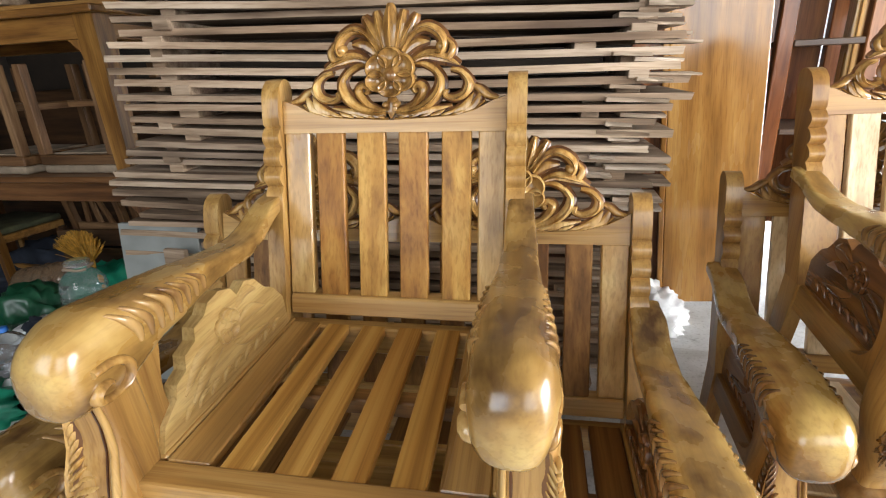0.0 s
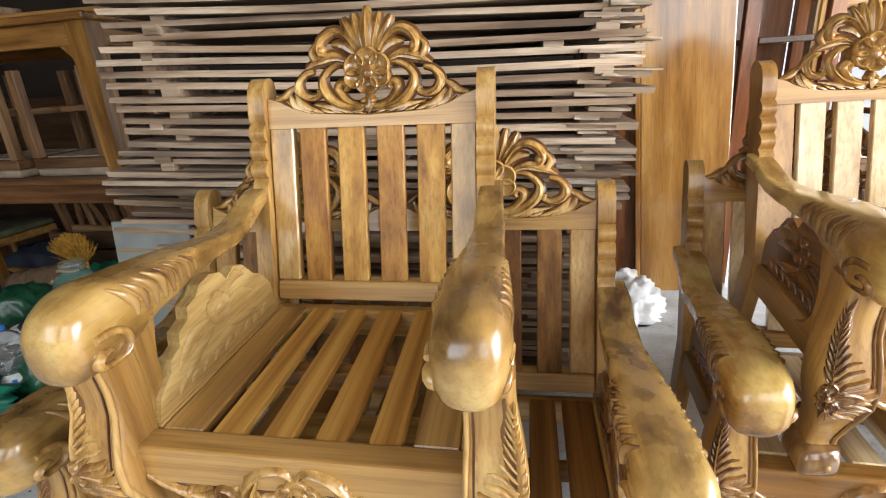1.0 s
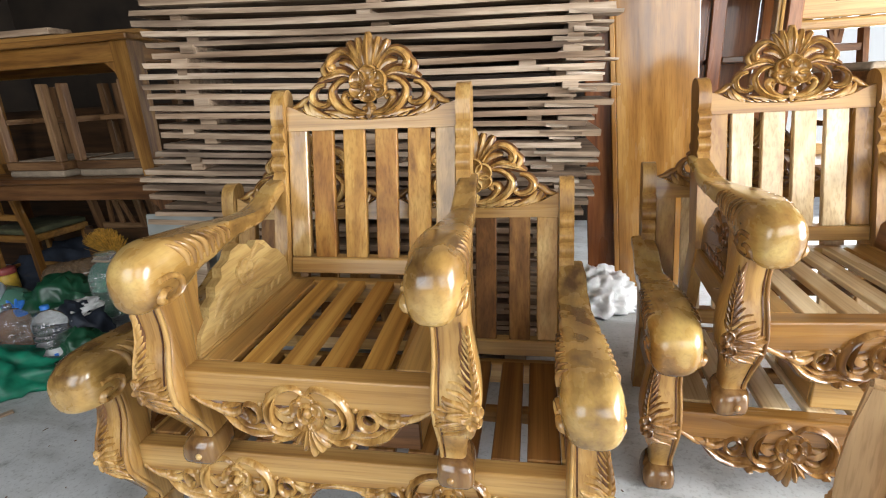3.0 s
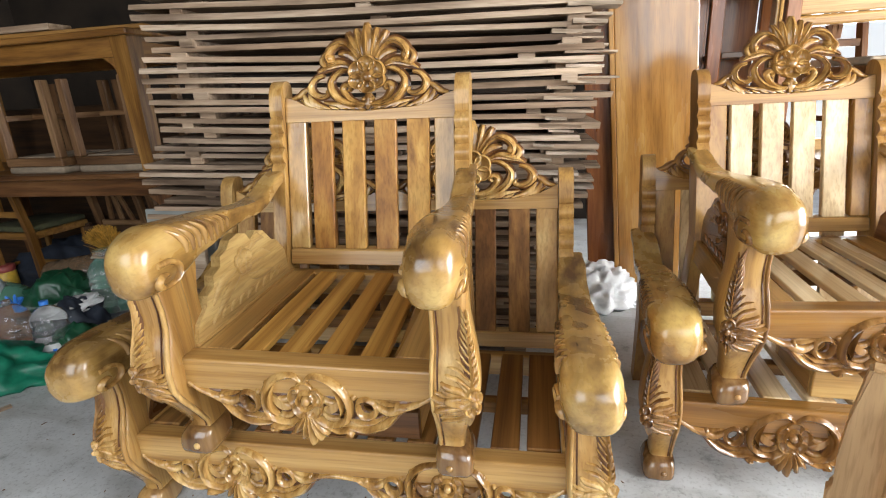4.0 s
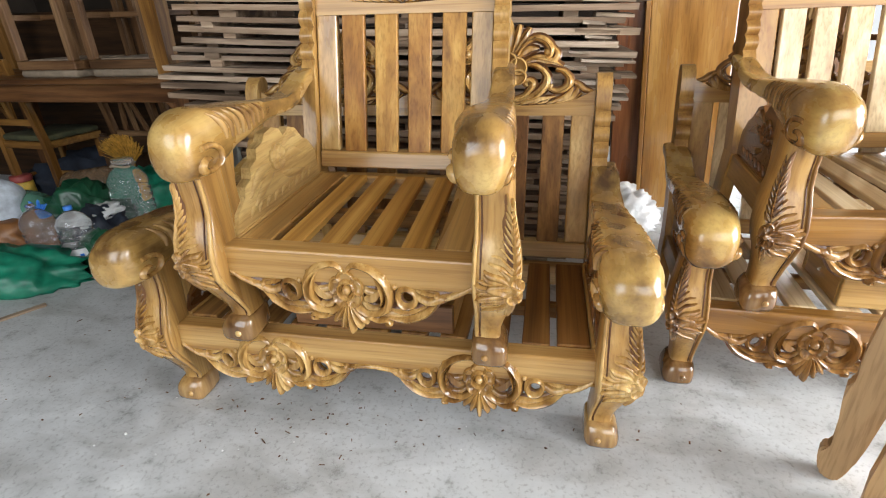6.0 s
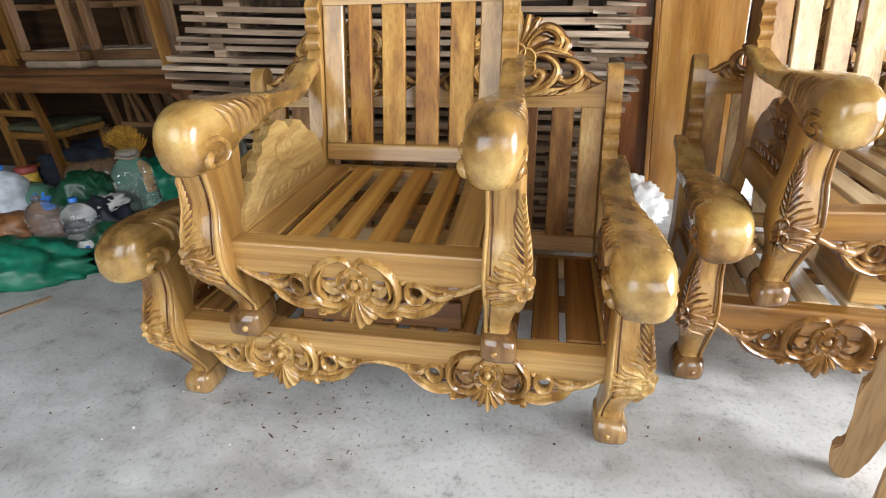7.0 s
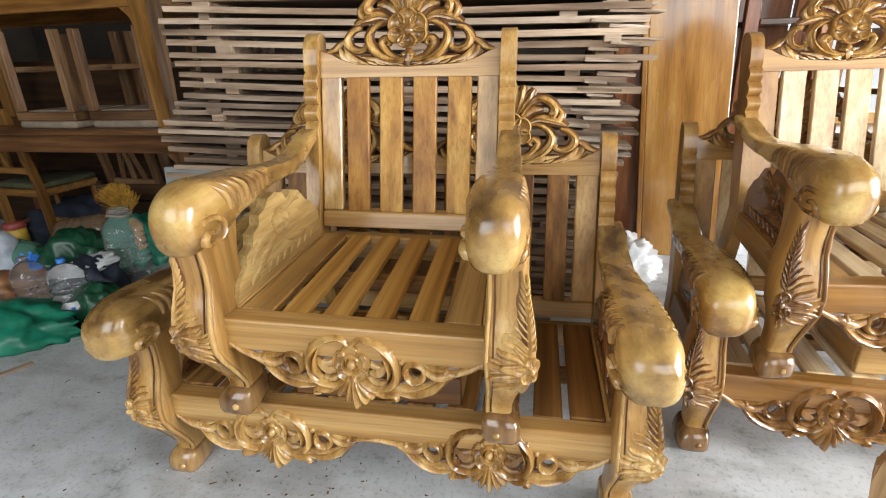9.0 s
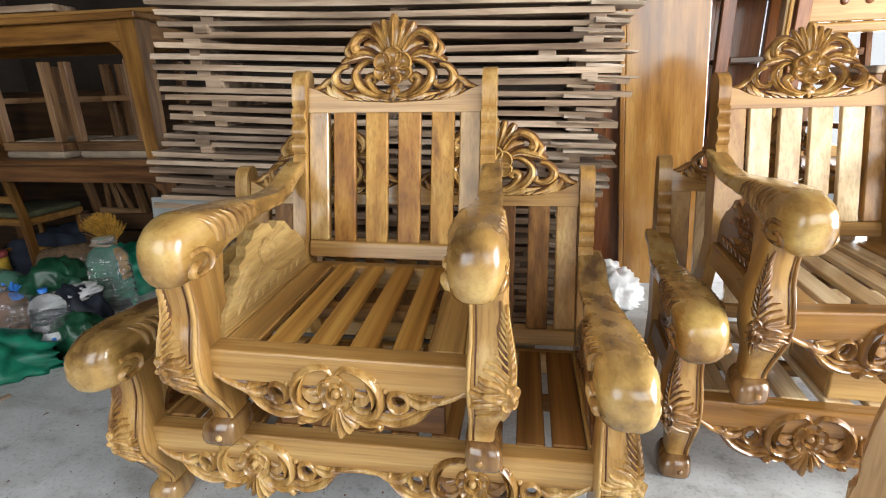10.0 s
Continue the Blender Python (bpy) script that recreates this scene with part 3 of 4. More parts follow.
def post_outline():
    """Side view of a back post, with a rounded head and three notches on its front edge."""
    pts = [(0.600, 0.30), (0.600, 0.85)]
    for i in range(1, 8):
        a = math.pi * i / 8
        pts.append((0.560 + 0.040 * math.cos(a), 0.85 + 0.042 * math.sin(a)))
    pts += [(0.520, 0.845), (0.520, 0.81), (0.524, 0.790)]
    for top in (0.782, 0.734, 0.688):
        pts.append((0.532, top))
        for i in range(6):
            a = math.pi * (0.12 + 0.76 * i / 5)
            pts.append((0.530 - 0.016 * math.sin(a), top - 0.004 - 0.036 * i / 5))
    pts += [(0.532, 0.640), (0.522, 0.625), (0.520, 0.58), (0.520, 0.30)]
    return pts


def side_panel(bm, side, x):
    """Stepped carved panel between the seat and the arm."""
    out = [(0.065, 0.300), (0.085, 0.345), (0.125, 0.375), (0.135, 0.400), (0.165, 0.412), (0.172, 0.440), (0.205, 0.452), (0.212, 0.478), (0.245, 0.486),
           (0.262, 0.505), (0.300, 0.512), (0.335, 0.500), (0.352, 0.475), (0.385, 0.492), (0.420, 0.480), (0.455, 0.440), (0.485, 0.425), (0.52, 0.38), (0.525, 0.300)]
    prism(bm, out, x - 0.014, x + 0.014, lambda u, v, a: (a, u, v))


def panel_carving(side, x):
    bm = bmesh.new()
    for face in (-1, 1):
        def put(u, v, d, face=face):
            return (x + face * (0.013 + d), u, v)
        for i in range(5):
            petal(bm, 0.30, 0.430, i * 1.2566 + 0.3, 0.006, 0.040, 0.020, 0.009, put)
        disc(bm, 0.30, 0.430, 0.011, 0.008, put, base=0.004)
        leaf(bm, [(0.26, 0.42), (0.20, 0.41), (0.145, 0.365)], 0.032, 0.009, put)
        leaf(bm, [(0.27, 0.395), (0.21, 0.37), (0.15, 0.33)], 0.030, 0.009, put)
        leaf(bm, [(0.33, 0.41), (0.38, 0.42), (0.44, 0.40)], 0.032, 0.009, put)
        leaf(bm, [(0.34, 0.45), (0.38, 0.47), (0.42, 0.455)], 0.026, 0.009, put)
        leaf(bm, [(0.31, 0.38), (0.36, 0.36), (0.44, 0.35)], 0.026, 0.009, put)
        for i in range(9):
            stroke(bm, [(0.13 + 0.04 * i, 0.318), (0.145 + 0.04 * i, 0.335), (0.165 + 0.04 * i, 0.338)], 0.014, 0.007, put, steps=3, sides=6)
    return bm


def carved_seat(name, half, slats, crests, aprons, label, category, pale_panel=True, reach=0.0, tone="", narrow=0.026, rise=0.0):
    """An armchair or a settee: half is half the clear width between the legs."""
    ob = thing(name, pose(0, 0, 0), label, category)
    arm_x = half + 0.056
    # the golden settee takes the slats with shade in their colour
    slat = tone + "slat_" if tone or half < 0.4 else "shaded_"
    low = 0.0 if narrow else 0.006
    # seat frame
    part("front_rail", box(-half - 0.012, half + 0.012, 0.0, 0.055, 0.216 - low, SEAT_H - low, 0.006, 2), tone + "gold_x", ob)
    part("back_seat_rail", box(-half - 0.02, half + 0.02, 0.520, 0.560, 0.22, SEAT_H - 0.004, 0.004), tone + "gold_x", ob)
    for s in (-1, 1):
        x0, x1 = sorted((s * (half - 0.090), s * (half - 0.004)))
        part("side_board", box(x0, x1, 0.056, 0.535, SEAT_H - 0.024, SEAT_H - 0.002, 0.003), tone + "gold_y" if narrow else slat + "y", ob)
        x0, x1 = sorted((s * (half - 0.002), s * (half + 0.048)))
        part("side_rail", box(x0, x1, 0.060, 0.55, 0.215, SEAT_H, 0.004), tone + "gold_y", ob)
    clear = 2 * (half - 0.090)
    sw = 0.031 if half < 0.4 else 0.037
    pitch = clear / slats
    me = None
    for i in range(slats):
        x = -clear / 2 + pitch * (i + 0.5)
        if me is None:
            o = part("seat_slat", box(-sw, sw, 0.050, 0.535, -0.020, 0.0, 0.003), slat + "y", ob)
            me = o.data
            o.location = (x, 0, SEAT_H - 0.003)
        else:
            piece("seat_slat", me, ob, Matrix.Translation((x, 0, SEAT_H - 0.003)))
    part("cross_bearer", box(-half, half, 0.28, 0.32, 0.235, SEAT_H - 0.026, 0.003), "shaded_x", ob)
    # back
    part("lower_back_rail", leaned(box(-half - 0.006, half + 0.006, 0.540, 0.585, 0.315, 0.365, 0.004)), tone + "gold_x", ob)
    bclear = 2 * (half - 0.066)
    bp = bclear / slats
    for s in (-1, 1):
        x0, x1 = sorted((s * (half - 0.066), s * (half + 0.006)))
        part("stile", leaned(box(x0, x1, 0.545, 0.575, 0.366, 0.767, 0.004)), tone + "gold_z", ob)
    me = None
    for i in range(slats):
        x = -bclear / 2 + bp * (i + 0.5)
        if me is None:
            o = part("back_slat", leaned(box(-0.036, 0.036, 0.548, 0.570, 0.364, 0.767, 0.003)), slat + "z", ob)
            me = o.data
            o.location = (x, 0, 0)
        else:
            piece("back_slat", me, ob, Matrix.Translation((x, 0, 0)))
    # top rail with swept shoulders
    bm = bmesh.new()
    out = [(-half - 0.006, 0.765), (half + 0.006, 0.765), (half + 0.006, 0.842)]
    for c in sorted(crests, reverse=True):
        out += [(c + 0.270, 0.832), (c + 0.225, 0.812), (c + 0.17, 0.800), (c, 0.792), (c - 0.17, 0.800), (c - 0.225, 0.812), (c - 0.270, 0.832)]
    out = [p for i, p in enumerate(out) if i == 0 or p[0] < out[i - 1][0] - 1e-4 or i < 3]
    out.append((-half - 0.006, 0.842))
    prism(bm, out, 0.543, 0.573, lambda u, v, a: (u, a, v))
    rail = part("top_rail", leaned(bm), tone + "gold_x", ob)
    for c in crests:
        bm, ground = bmesh.new(), bmesh.new()
        crest_ornament(bm, ground, c, 0.895, 0.556, 1.03, 0.83)
        part("crest_carving", leaned(bm), "carved" if narrow else tone + "carved", rail, "pierced carving of a flower, scrolls and plume", smooth=True)
        part("carving_ground", leaned(ground), "dark_ground", rail, "dark brown ground of the carving", smooth=True)
    # aprons
    for c in aprons:
        bm, ground = bmesh.new(), bmesh.new()
        apron_ornament(bm, ground, c, 0.262, 0.010, 1.17)
        part("apron_carving", bm, tone + "carved", ob, "pierced carving of a flower and scrolls", smooth=True)
        part("carving_ground", ground, "dark_ground", ob, "dark brown ground of the carving", smooth=True)
    # raised edge that runs from the legs down to the aprons
    def rim(u, v, d):
        return (u, 0.004 - d, v - low)
    far = half - max(aprons) - 0.225
    for q in (-1, 1):
        bm = bmesh.new()
        stroke(bm, [(q * (half + 0.004), 0.232), (q * (half - far * 0.35), 0.214), (q * (half - far * 0.75), 0.200), (q * (half - far), 0.196)], 0.016, 0.012, rim, taper=(0.8, 0.6))
        part("rail_edge", bm, tone + "carved", ob, smooth=True)
    if len(aprons) > 1:
        bm = bmesh.new()
        stroke(bm, [(-0.10, 0.196), (-0.05, 0.210), (0.0, 0.216), (0.05, 0.210), (0.10, 0.196)], 0.016, 0.012, rim, taper=(0.6, 0.6))
        part("rail_edge", bm, tone + "carved", ob, smooth=True)
    # posts, legs, arms
    for s in (-1, 1):
        bm = bmesh.new()
        prism(bm, post_outline(), s * (half + 0.008), s * (half + 0.056), lambda u, v, a: (a, u, v))
        part("back_post", leaned(bm), tone + "gold_z", ob, smooth=True)
        bm = bmesh.new()
        prism(bm, [(0.520, 0.30), (0.600, 0.30), (0.640, 0.0), (0.575, 0.0)], s * (half + 0.008), s * (half + 0.056), lambda u, v, a: (a, u, v))
        part("back_leg", bm, tone + "gold_z", ob)
        leg = part("front_leg", leg_mesh(s, s * arm_x), tone + "gold_z", ob, smooth=True)
        part("leaf_carving", leg_leaf(s, s * arm_x, "veins"), tone + "carved", leg, smooth=True)
        part("carving_ground", leg_leaf(s, s * arm_x, "ground"), "dark_ground", leg, "dark brown ground of the carving", smooth=True)
        part("flower_carving", leg_flower(s, s * arm_x), tone + "carved", leg, smooth=True)
        part("bead", edge_line(s, s * arm_x, 0.84, 0.011, 0.009), tone + "gold_z", leg, smooth=True)
        part("groove", edge_line(s, s * arm_x, 0.60, 0.006, 0.0055), "groove", leg, "dark stained carved line")
        foot = part("foot", leg_mesh(s, s * arm_x, FOOT), "brown_flute" if narrow else tone + "flute", leg, "glazed foot", smooth=True)
        part("foot_boss", foot_boss(s, s * arm_x), tone + "carved", foot, smooth=True)
        arm = part("arm", arm_mesh(s, s * arm_x, reach), tone + "arm", ob, smooth=True)
        for face in (-1, 1):
            part("spiral", spiral_mesh(s, s * arm_x, face, reach), tone + "carved", arm, smooth=True)
            for i in range(8):
                part("flute", flute_mesh(s, s * arm_x, face, i, reach), tone + "flute", arm, smooth=True)
        bm = bmesh.new()
        prism(bm, smooth_line([(0.05, 0.51), (0.136, 0.525), (0.118, 0.42), (0.122, 0.36), (0.150, 0.322), (0.190, 0.302), (0.05, 0.300)], 4), s * (half + 0.018), s * (half + 0.080), lambda u, v, a: (a, u, v))
        part("arm_bracket", bm, tone + "gold_z", ob)
        bm = bmesh.new()
        side_panel(bm, s, s * (half + 0.020))
        pan = part("side_panel", bm, "pale" if pale_panel else "carved_dark", ob, "carved panel with stepped edge")
        part("panel_carving", panel_carving(s, s * (half + 0.020)), "pale" if pale_panel else "carved_dark", pan, smooth=True)
    # the seat narrows towards the back, and the back may be taller
    for o in ob.children_recursive:
        x = o.location.x
        if o.name.startswith("seat_slat"):
            o.rotation_euler.z = x / half * narrow / 0.56
        elif o.name.startswith("back_slat"):
            o.location.x = x * (1 - narrow / half)
        elif x == 0:
            for v in o.data.vertices:
                v.co.x *= 1 - narrow / half * min(1.0, max(0.0, v.co.y / 0.56))
        if o.name.split(".")[0] != "seat_slat" and o.data.users == 1 or o.name.startswith("back_slat") and not o.data.get("raised"):
            for v in o.data.vertices:
                q = min(1.0, max(0.0, (v.co.y - 0.45) / 0.1))
                v.co.z += rise * q * max(0.0, v.co.z - SEAT_H) / 0.55
            o.data["raised"] = 1
    return ob


# ---------------------------------------------------------------- structure
def slab(name, x0, x1, y0, y1, z0, z1, mat):
    bm = box(x0, x1, y0, y1, z0, z1, 0)
    ob = part(name, bm, mat, None)
    return tagged(ob, kind="structure")


tagged(slab("floor", -5.2, 4.2, -3.4, 5.0, -0.12, 0.0, "floor"), "worn grey cement workshop floor, dusty and stained", "floor")
tagged(slab("ground", -80, 80, -80, 80, -0.4, -0.121, "ground"), "pale bare ground outside the workshop", "ground")
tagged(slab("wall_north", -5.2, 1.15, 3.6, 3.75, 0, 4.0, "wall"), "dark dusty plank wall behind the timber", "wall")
tagged(slab("wall_north_end", 3.5, 4.2, 3.6, 3.75, 0, 4.0, "plaster"), "grey plastered wall end", "wall")
tagged(slab("lintel_north", 1.15, 3.5, 3.6, 3.75, 1.75, 4.0, "plaster"), "grey plastered wall over the rear opening", "wall")
tagged(slab("wall_west", -5.4, -5.2, -3.4, 3.75, 0, 4.0, "wall"), "dark dusty side wall", "wall")
tagged(slab("wall_east", 4.2, 4.4, 0.90, 3.75, 0, 4.0, "plaster"), "grey plastered side wall", "wall")
tagged(slab("wall_east_end", 4.2, 4.4, -3.4, -1.70, 0, 4.0, "plaster"), "grey plastered side wall", "wall")
tagged(slab("lintel_east", 4.2, 4.4, -1.70, 0.90, 2.6, 4.0, "plaster"), "grey plastered wall over the side door", "wall")
tagged(slab("wall_south", -5.4, -2.55, -3.6, -3.4, 0, 4.0, "plaster"), "grey plastered front wall", "wall")
tagged(slab("pier_south", -0.20, 0.75, -3.6, -3.4, 0, 4.0, "plaster"), "grey plastered pier between the front openings", "wall")
tagged(slab("wall_south_end", 4.0, 4.4, -3.6, -3.4, 0, 4.0, "plaster"), "grey plastered front wall", "wall")
tagged(slab("sill_wall_south", 0.75, 4.0, -3.6, -3.4, 0, 0.8, "plaster"), "grey plastered wall under the front window", "wall")
tagged(slab("lintel_south", -2.55, -0.20, -3.6, -3.4, 3.45, 4.0, "plaster"), "grey plastered wall over the front openings", "wall")
tagged(slab("lintel_window", 0.75, 4.0, -3.6, -3.4, 3.75, 4.0, "plaster"), "grey plastered wall over the front window", "wall")
tagged(slab("ceiling", -5.4, 4.4, -3.6, 3.75, 4.0, 4.1, "tin"), "grey tin roof of the workshop", "ceiling")

# plain backdrop; emission stands in for bright daylight beyond the rear opening
MATS["glow_white"] = plain("glowing_white_backdrop", (0.80, 0.79, 0.76), 0.9, 0.05, 1.5)
glow_white = MATS["glow_white"].node_tree.nodes["Principled BSDF"]
glow_white.inputs["Emission Color"].default_value, glow_white.inputs["Emission Strength"].default_value = (0.95, 0.98, 1, 1), 0.7
yard = slab("backdrop", -3, 16, 8.0, 8.3, -0.12, 4.6, "glow_white")
tagged(yard, "plain white backdrop outside that glows like an overexposed yard wall", "yard wall")

# ---------------------------------------------------------------- the carved seats
armchair = carved_seat("carved_armchair", 0.30, 4, (0.0,), (0.0,), "golden varnished wooden armchair with carved crest, standing on a settee", "armchair", True, -0.014)
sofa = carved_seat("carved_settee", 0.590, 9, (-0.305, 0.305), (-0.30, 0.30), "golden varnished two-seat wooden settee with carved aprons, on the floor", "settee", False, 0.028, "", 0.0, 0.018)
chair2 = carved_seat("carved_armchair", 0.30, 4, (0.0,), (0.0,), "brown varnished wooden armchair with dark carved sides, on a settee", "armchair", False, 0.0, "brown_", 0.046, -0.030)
sofa.matrix_basis = pose(-0.290, 0.006, 0, 0, 0, 2.2)
armchair.matrix_basis = pose(-0.298, -0.066, 0.300, 3.5, 0.6, 2.1)
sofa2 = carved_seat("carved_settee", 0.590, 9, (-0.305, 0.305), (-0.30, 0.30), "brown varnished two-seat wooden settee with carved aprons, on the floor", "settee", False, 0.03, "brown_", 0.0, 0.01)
sofa2.matrix_basis = pose(1.226, 0.34, 0, 0, 0, -1)
chair2.matrix_basis = pose(1.096, 0.35, 0.305, 3.0, 0, 5)
MATS["amber_x"] = wood("amber_dusty_wood_x", (0.13, 0.055, 0.012), (0.27, 0.128, 0.029), (0.38, 0.20, 0.053), axis="x", gloss=0.4, coat=0.2)
MATS["amber_y"] = wood("amber_dusty_wood_y", (0.13, 0.055, 0.012), (0.27, 0.128, 0.029), (0.38, 0.20, 0.053), axis="y", gloss=0.4, coat=0.2)
MATS["amber_z"] = wood("amber_dusty_wood_z", (0.13, 0.055, 0.012), (0.27, 0.128, 0.029), (0.38, 0.20, 0.053), axis="z", gloss=0.4, coat=0.2)
MATS["dark_x"] = wood("brown_table_wood_x", (0.07, 0.028, 0.010), (0.15, 0.066, 0.023), (0.22, 0.105, 0.039), axis="x", gloss=0.4, coat=0.2)
MATS["dark_y"] = wood("brown_table_wood_y", (0.07, 0.028, 0.010), (0.15, 0.066, 0.023), (0.22, 0.105, 0.039), axis="y", gloss=0.4, coat=0.2)
MATS["dark_z"] = wood("brown_table_wood_z", (0.07, 0.028, 0.010), (0.15, 0.066, 0.023), (0.22, 0.105, 0.039), axis="z", gloss=0.4, coat=0.2)


# ---------------------------------------------------------------- loose wood on the settees
def wood_box(m, w, d, h, mat, label):
    ob = thing("wooden_box", m, label, "box")
    part("box_front", box(-w / 2, w / 2, 0, 0.02, 0, h, 0.003), mat, ob)
    part("box_back", box(-w / 2, w / 2, d - 0.02, d, 0, h, 0.003), "gold_x", ob)
    for s in (-1, 1):
        x0, x1 = sorted((s * (w / 2 - 0.02), s * w / 2))
        part("box_side", box(x0, x1, 0.0205, d - 0.0205, 0, h, 0.003), "gold_y", ob)
    part("box_bottom", box(-w / 2 + 0.0205, w / 2 - 0.0205, 0.0205, d - 0.0205, 0.004, 0.016, 0), "gold_x", ob)
    return ob


wood_box(pose(-0.30, 0.062, SEAT_H - 0.002, 0, 0, 3), 0.46, 0.26, 0.085, "dark_x", "reddish-brown wooden box lying on the settee's seat")
wood_box(pose(1.20, 0.405, SEAT_H - 0.002, 0, 0, -1), 0.44, 0.26, 0.125, "gold_x", "plain golden wooden box lying on the settee's seat")

# ---------------------------------------------------------------- stacked timber
rng = random.Random(7)
stack = thing("timber_stack", pose(-0.52, 1.0, 0.022, 0, 2.0, 4.0), "tall stack of weathered sawn planks on spacer blocks", "timber stack")
for bx in (-0.75, 0.0, 0.62):
    part("bearer", box(bx - 0.05, bx + 0.05, 0.0, 0.52, 0.0, 0.09, 0.006), "board", stack)
z = 0.088
spl = random.Random(3)
while z < 2.4:
    th = rng.uniform(0.018, 0.024)
    x0 = -0.97 - rng.uniform(-0.06, 0.05) - (0.06 if z < 0.9 else 0.0)
    x1 = 0.93 + rng.uniform(-0.08, 0.04) - max(0, (1.15 - z)) * 0.16
    y0 = rng.uniform(-0.02, 0.03)
    bm = bmesh.new()
    n, rings = 14, []
    sag, ph = rng.uniform(0.002, 0.012), rng.uniform(0, 6)
    skew = rng.uniform(-0.012, 0.012)
    for i in range(n + 1):
        t = i / n
        x = x0 + (x1 - x0) * t
        dz = -sag * math.sin(math.pi * t) + 0.003 * math.sin(7 * t + ph)
        dy = 0.006 * math.sin(5 * t + ph)
        cut = skew if i in (0, n) else 0.0
        e = 0.002 * spl.random()
        rings.append([(x + cut, y0 + dy + e, z + dz), (x - cut, y0 + 0.5 + dy, z + dz), (x - cut, y0 + 0.5 + dy, z + th + dz), (x + cut * 0.4, y0 + dy + 0.002 * spl.random(), z + th + dz)])
    loft(bm, rings)
    part("plank", bm, "board", stack)
    z += th
    gap = rng.uniform(0.016, 0.023)
    for bx in (-0.80 + rng.uniform(-0.05, 0.05), 0.02 + rng.uniform(-0.05, 0.05), 0.70 - max(0, 1.15 - z) * 0.12 + rng.uniform(-0.1, 0.1)):
        part("spacer", box(bx, bx + rng.uniform(0.045, 0.075), 0.03 + rng.uniform(-0.03, 0.04), 0.4, z - 0.008, z + gap + 0.004, 0.002), "board", stack)
    z += gap
# short offcuts pushed into the ragged end of the stack, paled for side light
for i in range(64):
    zz = 0.40 + 0.0262 * i + rng.uniform(-0.008, 0.008)
    xx = 0.76 - max(0, 1.15 - zz) * 0.16 + rng.uniform(-0.06, 0.05)
    bm = bmesh.new()
    ln, yy, tt = rng.uniform(0.08, 0.21), rng.uniform(-0.045, 0.02), rng.uniform(0.007, 0.018)
    rings = []
    for q in range(4):
        f = q / 3
        rings.append([(xx + ln * f, yy + 0.01 * spl.random(), zz - 0.003 * f), (xx + ln * f, yy + 0.12, zz - 0.003 * f), (xx + ln * f, yy + 0.12, zz + tt), (xx + ln * f, yy, zz + tt * (1 - 0.5 * f))])
    loft(bm, rings)
    part("offcut", bm, "splinter", stack)

# ---------------------------------------------------------------- door leaves behind the stack
leaf_a = thing("door_leaf", pose(0.655, 2.0, 0, 0, -3.8, 0), "orange polished wooden door leaf leaning upright", "door leaf")
part("board", box(0.0, 0.415, 0.0, 0.040, 0.004, 2.45, 0.006, 2), "door", leaf_a)
part("edge_strip", box(-0.028, -0.001, -0.004, 0.040, 0.0, 2.45, 0.004), "door", leaf_a)
leaf_b = thing("plank_board", pose(0.475, 2.03, 0, 0, -2.9, 0), "dark reddish-brown wooden board leaning upright", "board")
part("board", box(0.0, 0.160, 0.0, 0.035, 0.0, 2.45, 0.005), "red", leaf_b)


# ---------------------------------------------------------------- crumpled things
def crumple(name, m, size, mat, label, category, seed, rough=0.35, freq=3.0, sub=4, flat=0.15):
    bm = bmesh.new()
    bmesh.ops.create_icosphere(bm, subdivisions=sub, radius=1)
    off = Vector((seed * 3.7, seed * 1.3, seed * 2.1))
    for v in bm.verts:
        p = v.co.copy()
        a = abs(noise.noise(p * freq + off)) * 1.2 + abs(noise.noise(p * freq * 2.3 + off * 2)) * 0.6 + 0.25 * noise.noise(p * freq * 5 + off)
        v.co = p * (1 + rough * (0.6 - a))
        v.co = Vector((v.co.x * size[0], v.co.y * size[1], max(v.co.z, -flat) * size[2]))
    low = min(v.co.z for v in bm.verts)
    for v in bm.verts:
        v.co.z -= low
    me = bpy.data.meshes.new(name)
    for f in bm.faces:
        f.smooth = sub > 3
    bm.to_mesh(me)
    bm.free()
    me.materials.append(MATS[mat])
    ob = new(name, me)
    ob.matrix_basis = m
    return tagged(ob, label, category)


def plastic(name, colour, rough=0.3, clear=0.0, ior=1.2):
    m, n, l, p = material(name)
    tc = n.new("ShaderNodeTexCoord")
    a = n.new("ShaderNodeTexNoise")
    a.inputs["Scale"].default_value, a.inputs["Detail"].default_value = 14, 5
    l.new(tc.outputs["Object"], a.inputs["Vector"])
    lo = 0.92 if clear else 0.65
    r = ramp_node(n, [(0.3, tuple(c * lo for c in colour)), (0.7, tuple(min(1, c * (2 - lo)) for c in colour))])
    l.new(a.outputs[0], r.inputs[0])
    l.new(r.outputs[0], p.inputs["Base Color"])
    p.inputs["Roughness"].default_value = rough
    p.inputs["Transmission Weight"].default_value = clear
    p.inputs["IOR"].default_value = ior if clear else 1.45
    p.inputs["Coat Weight"].default_value, p.inputs["Coat Roughness"].default_value = (1.0, 0.06) if clear else (0.2, 0.15)
    b = n.new("ShaderNodeBump")
    b.inputs["Strength"].default_value, b.inputs["Distance"].default_value = 0.10 if clear else 0.35, 0.004
    l.new(a.outputs[0], b.inputs["Height"])
    l.new(b.outputs[0], p.inputs["Normal"])
    return m


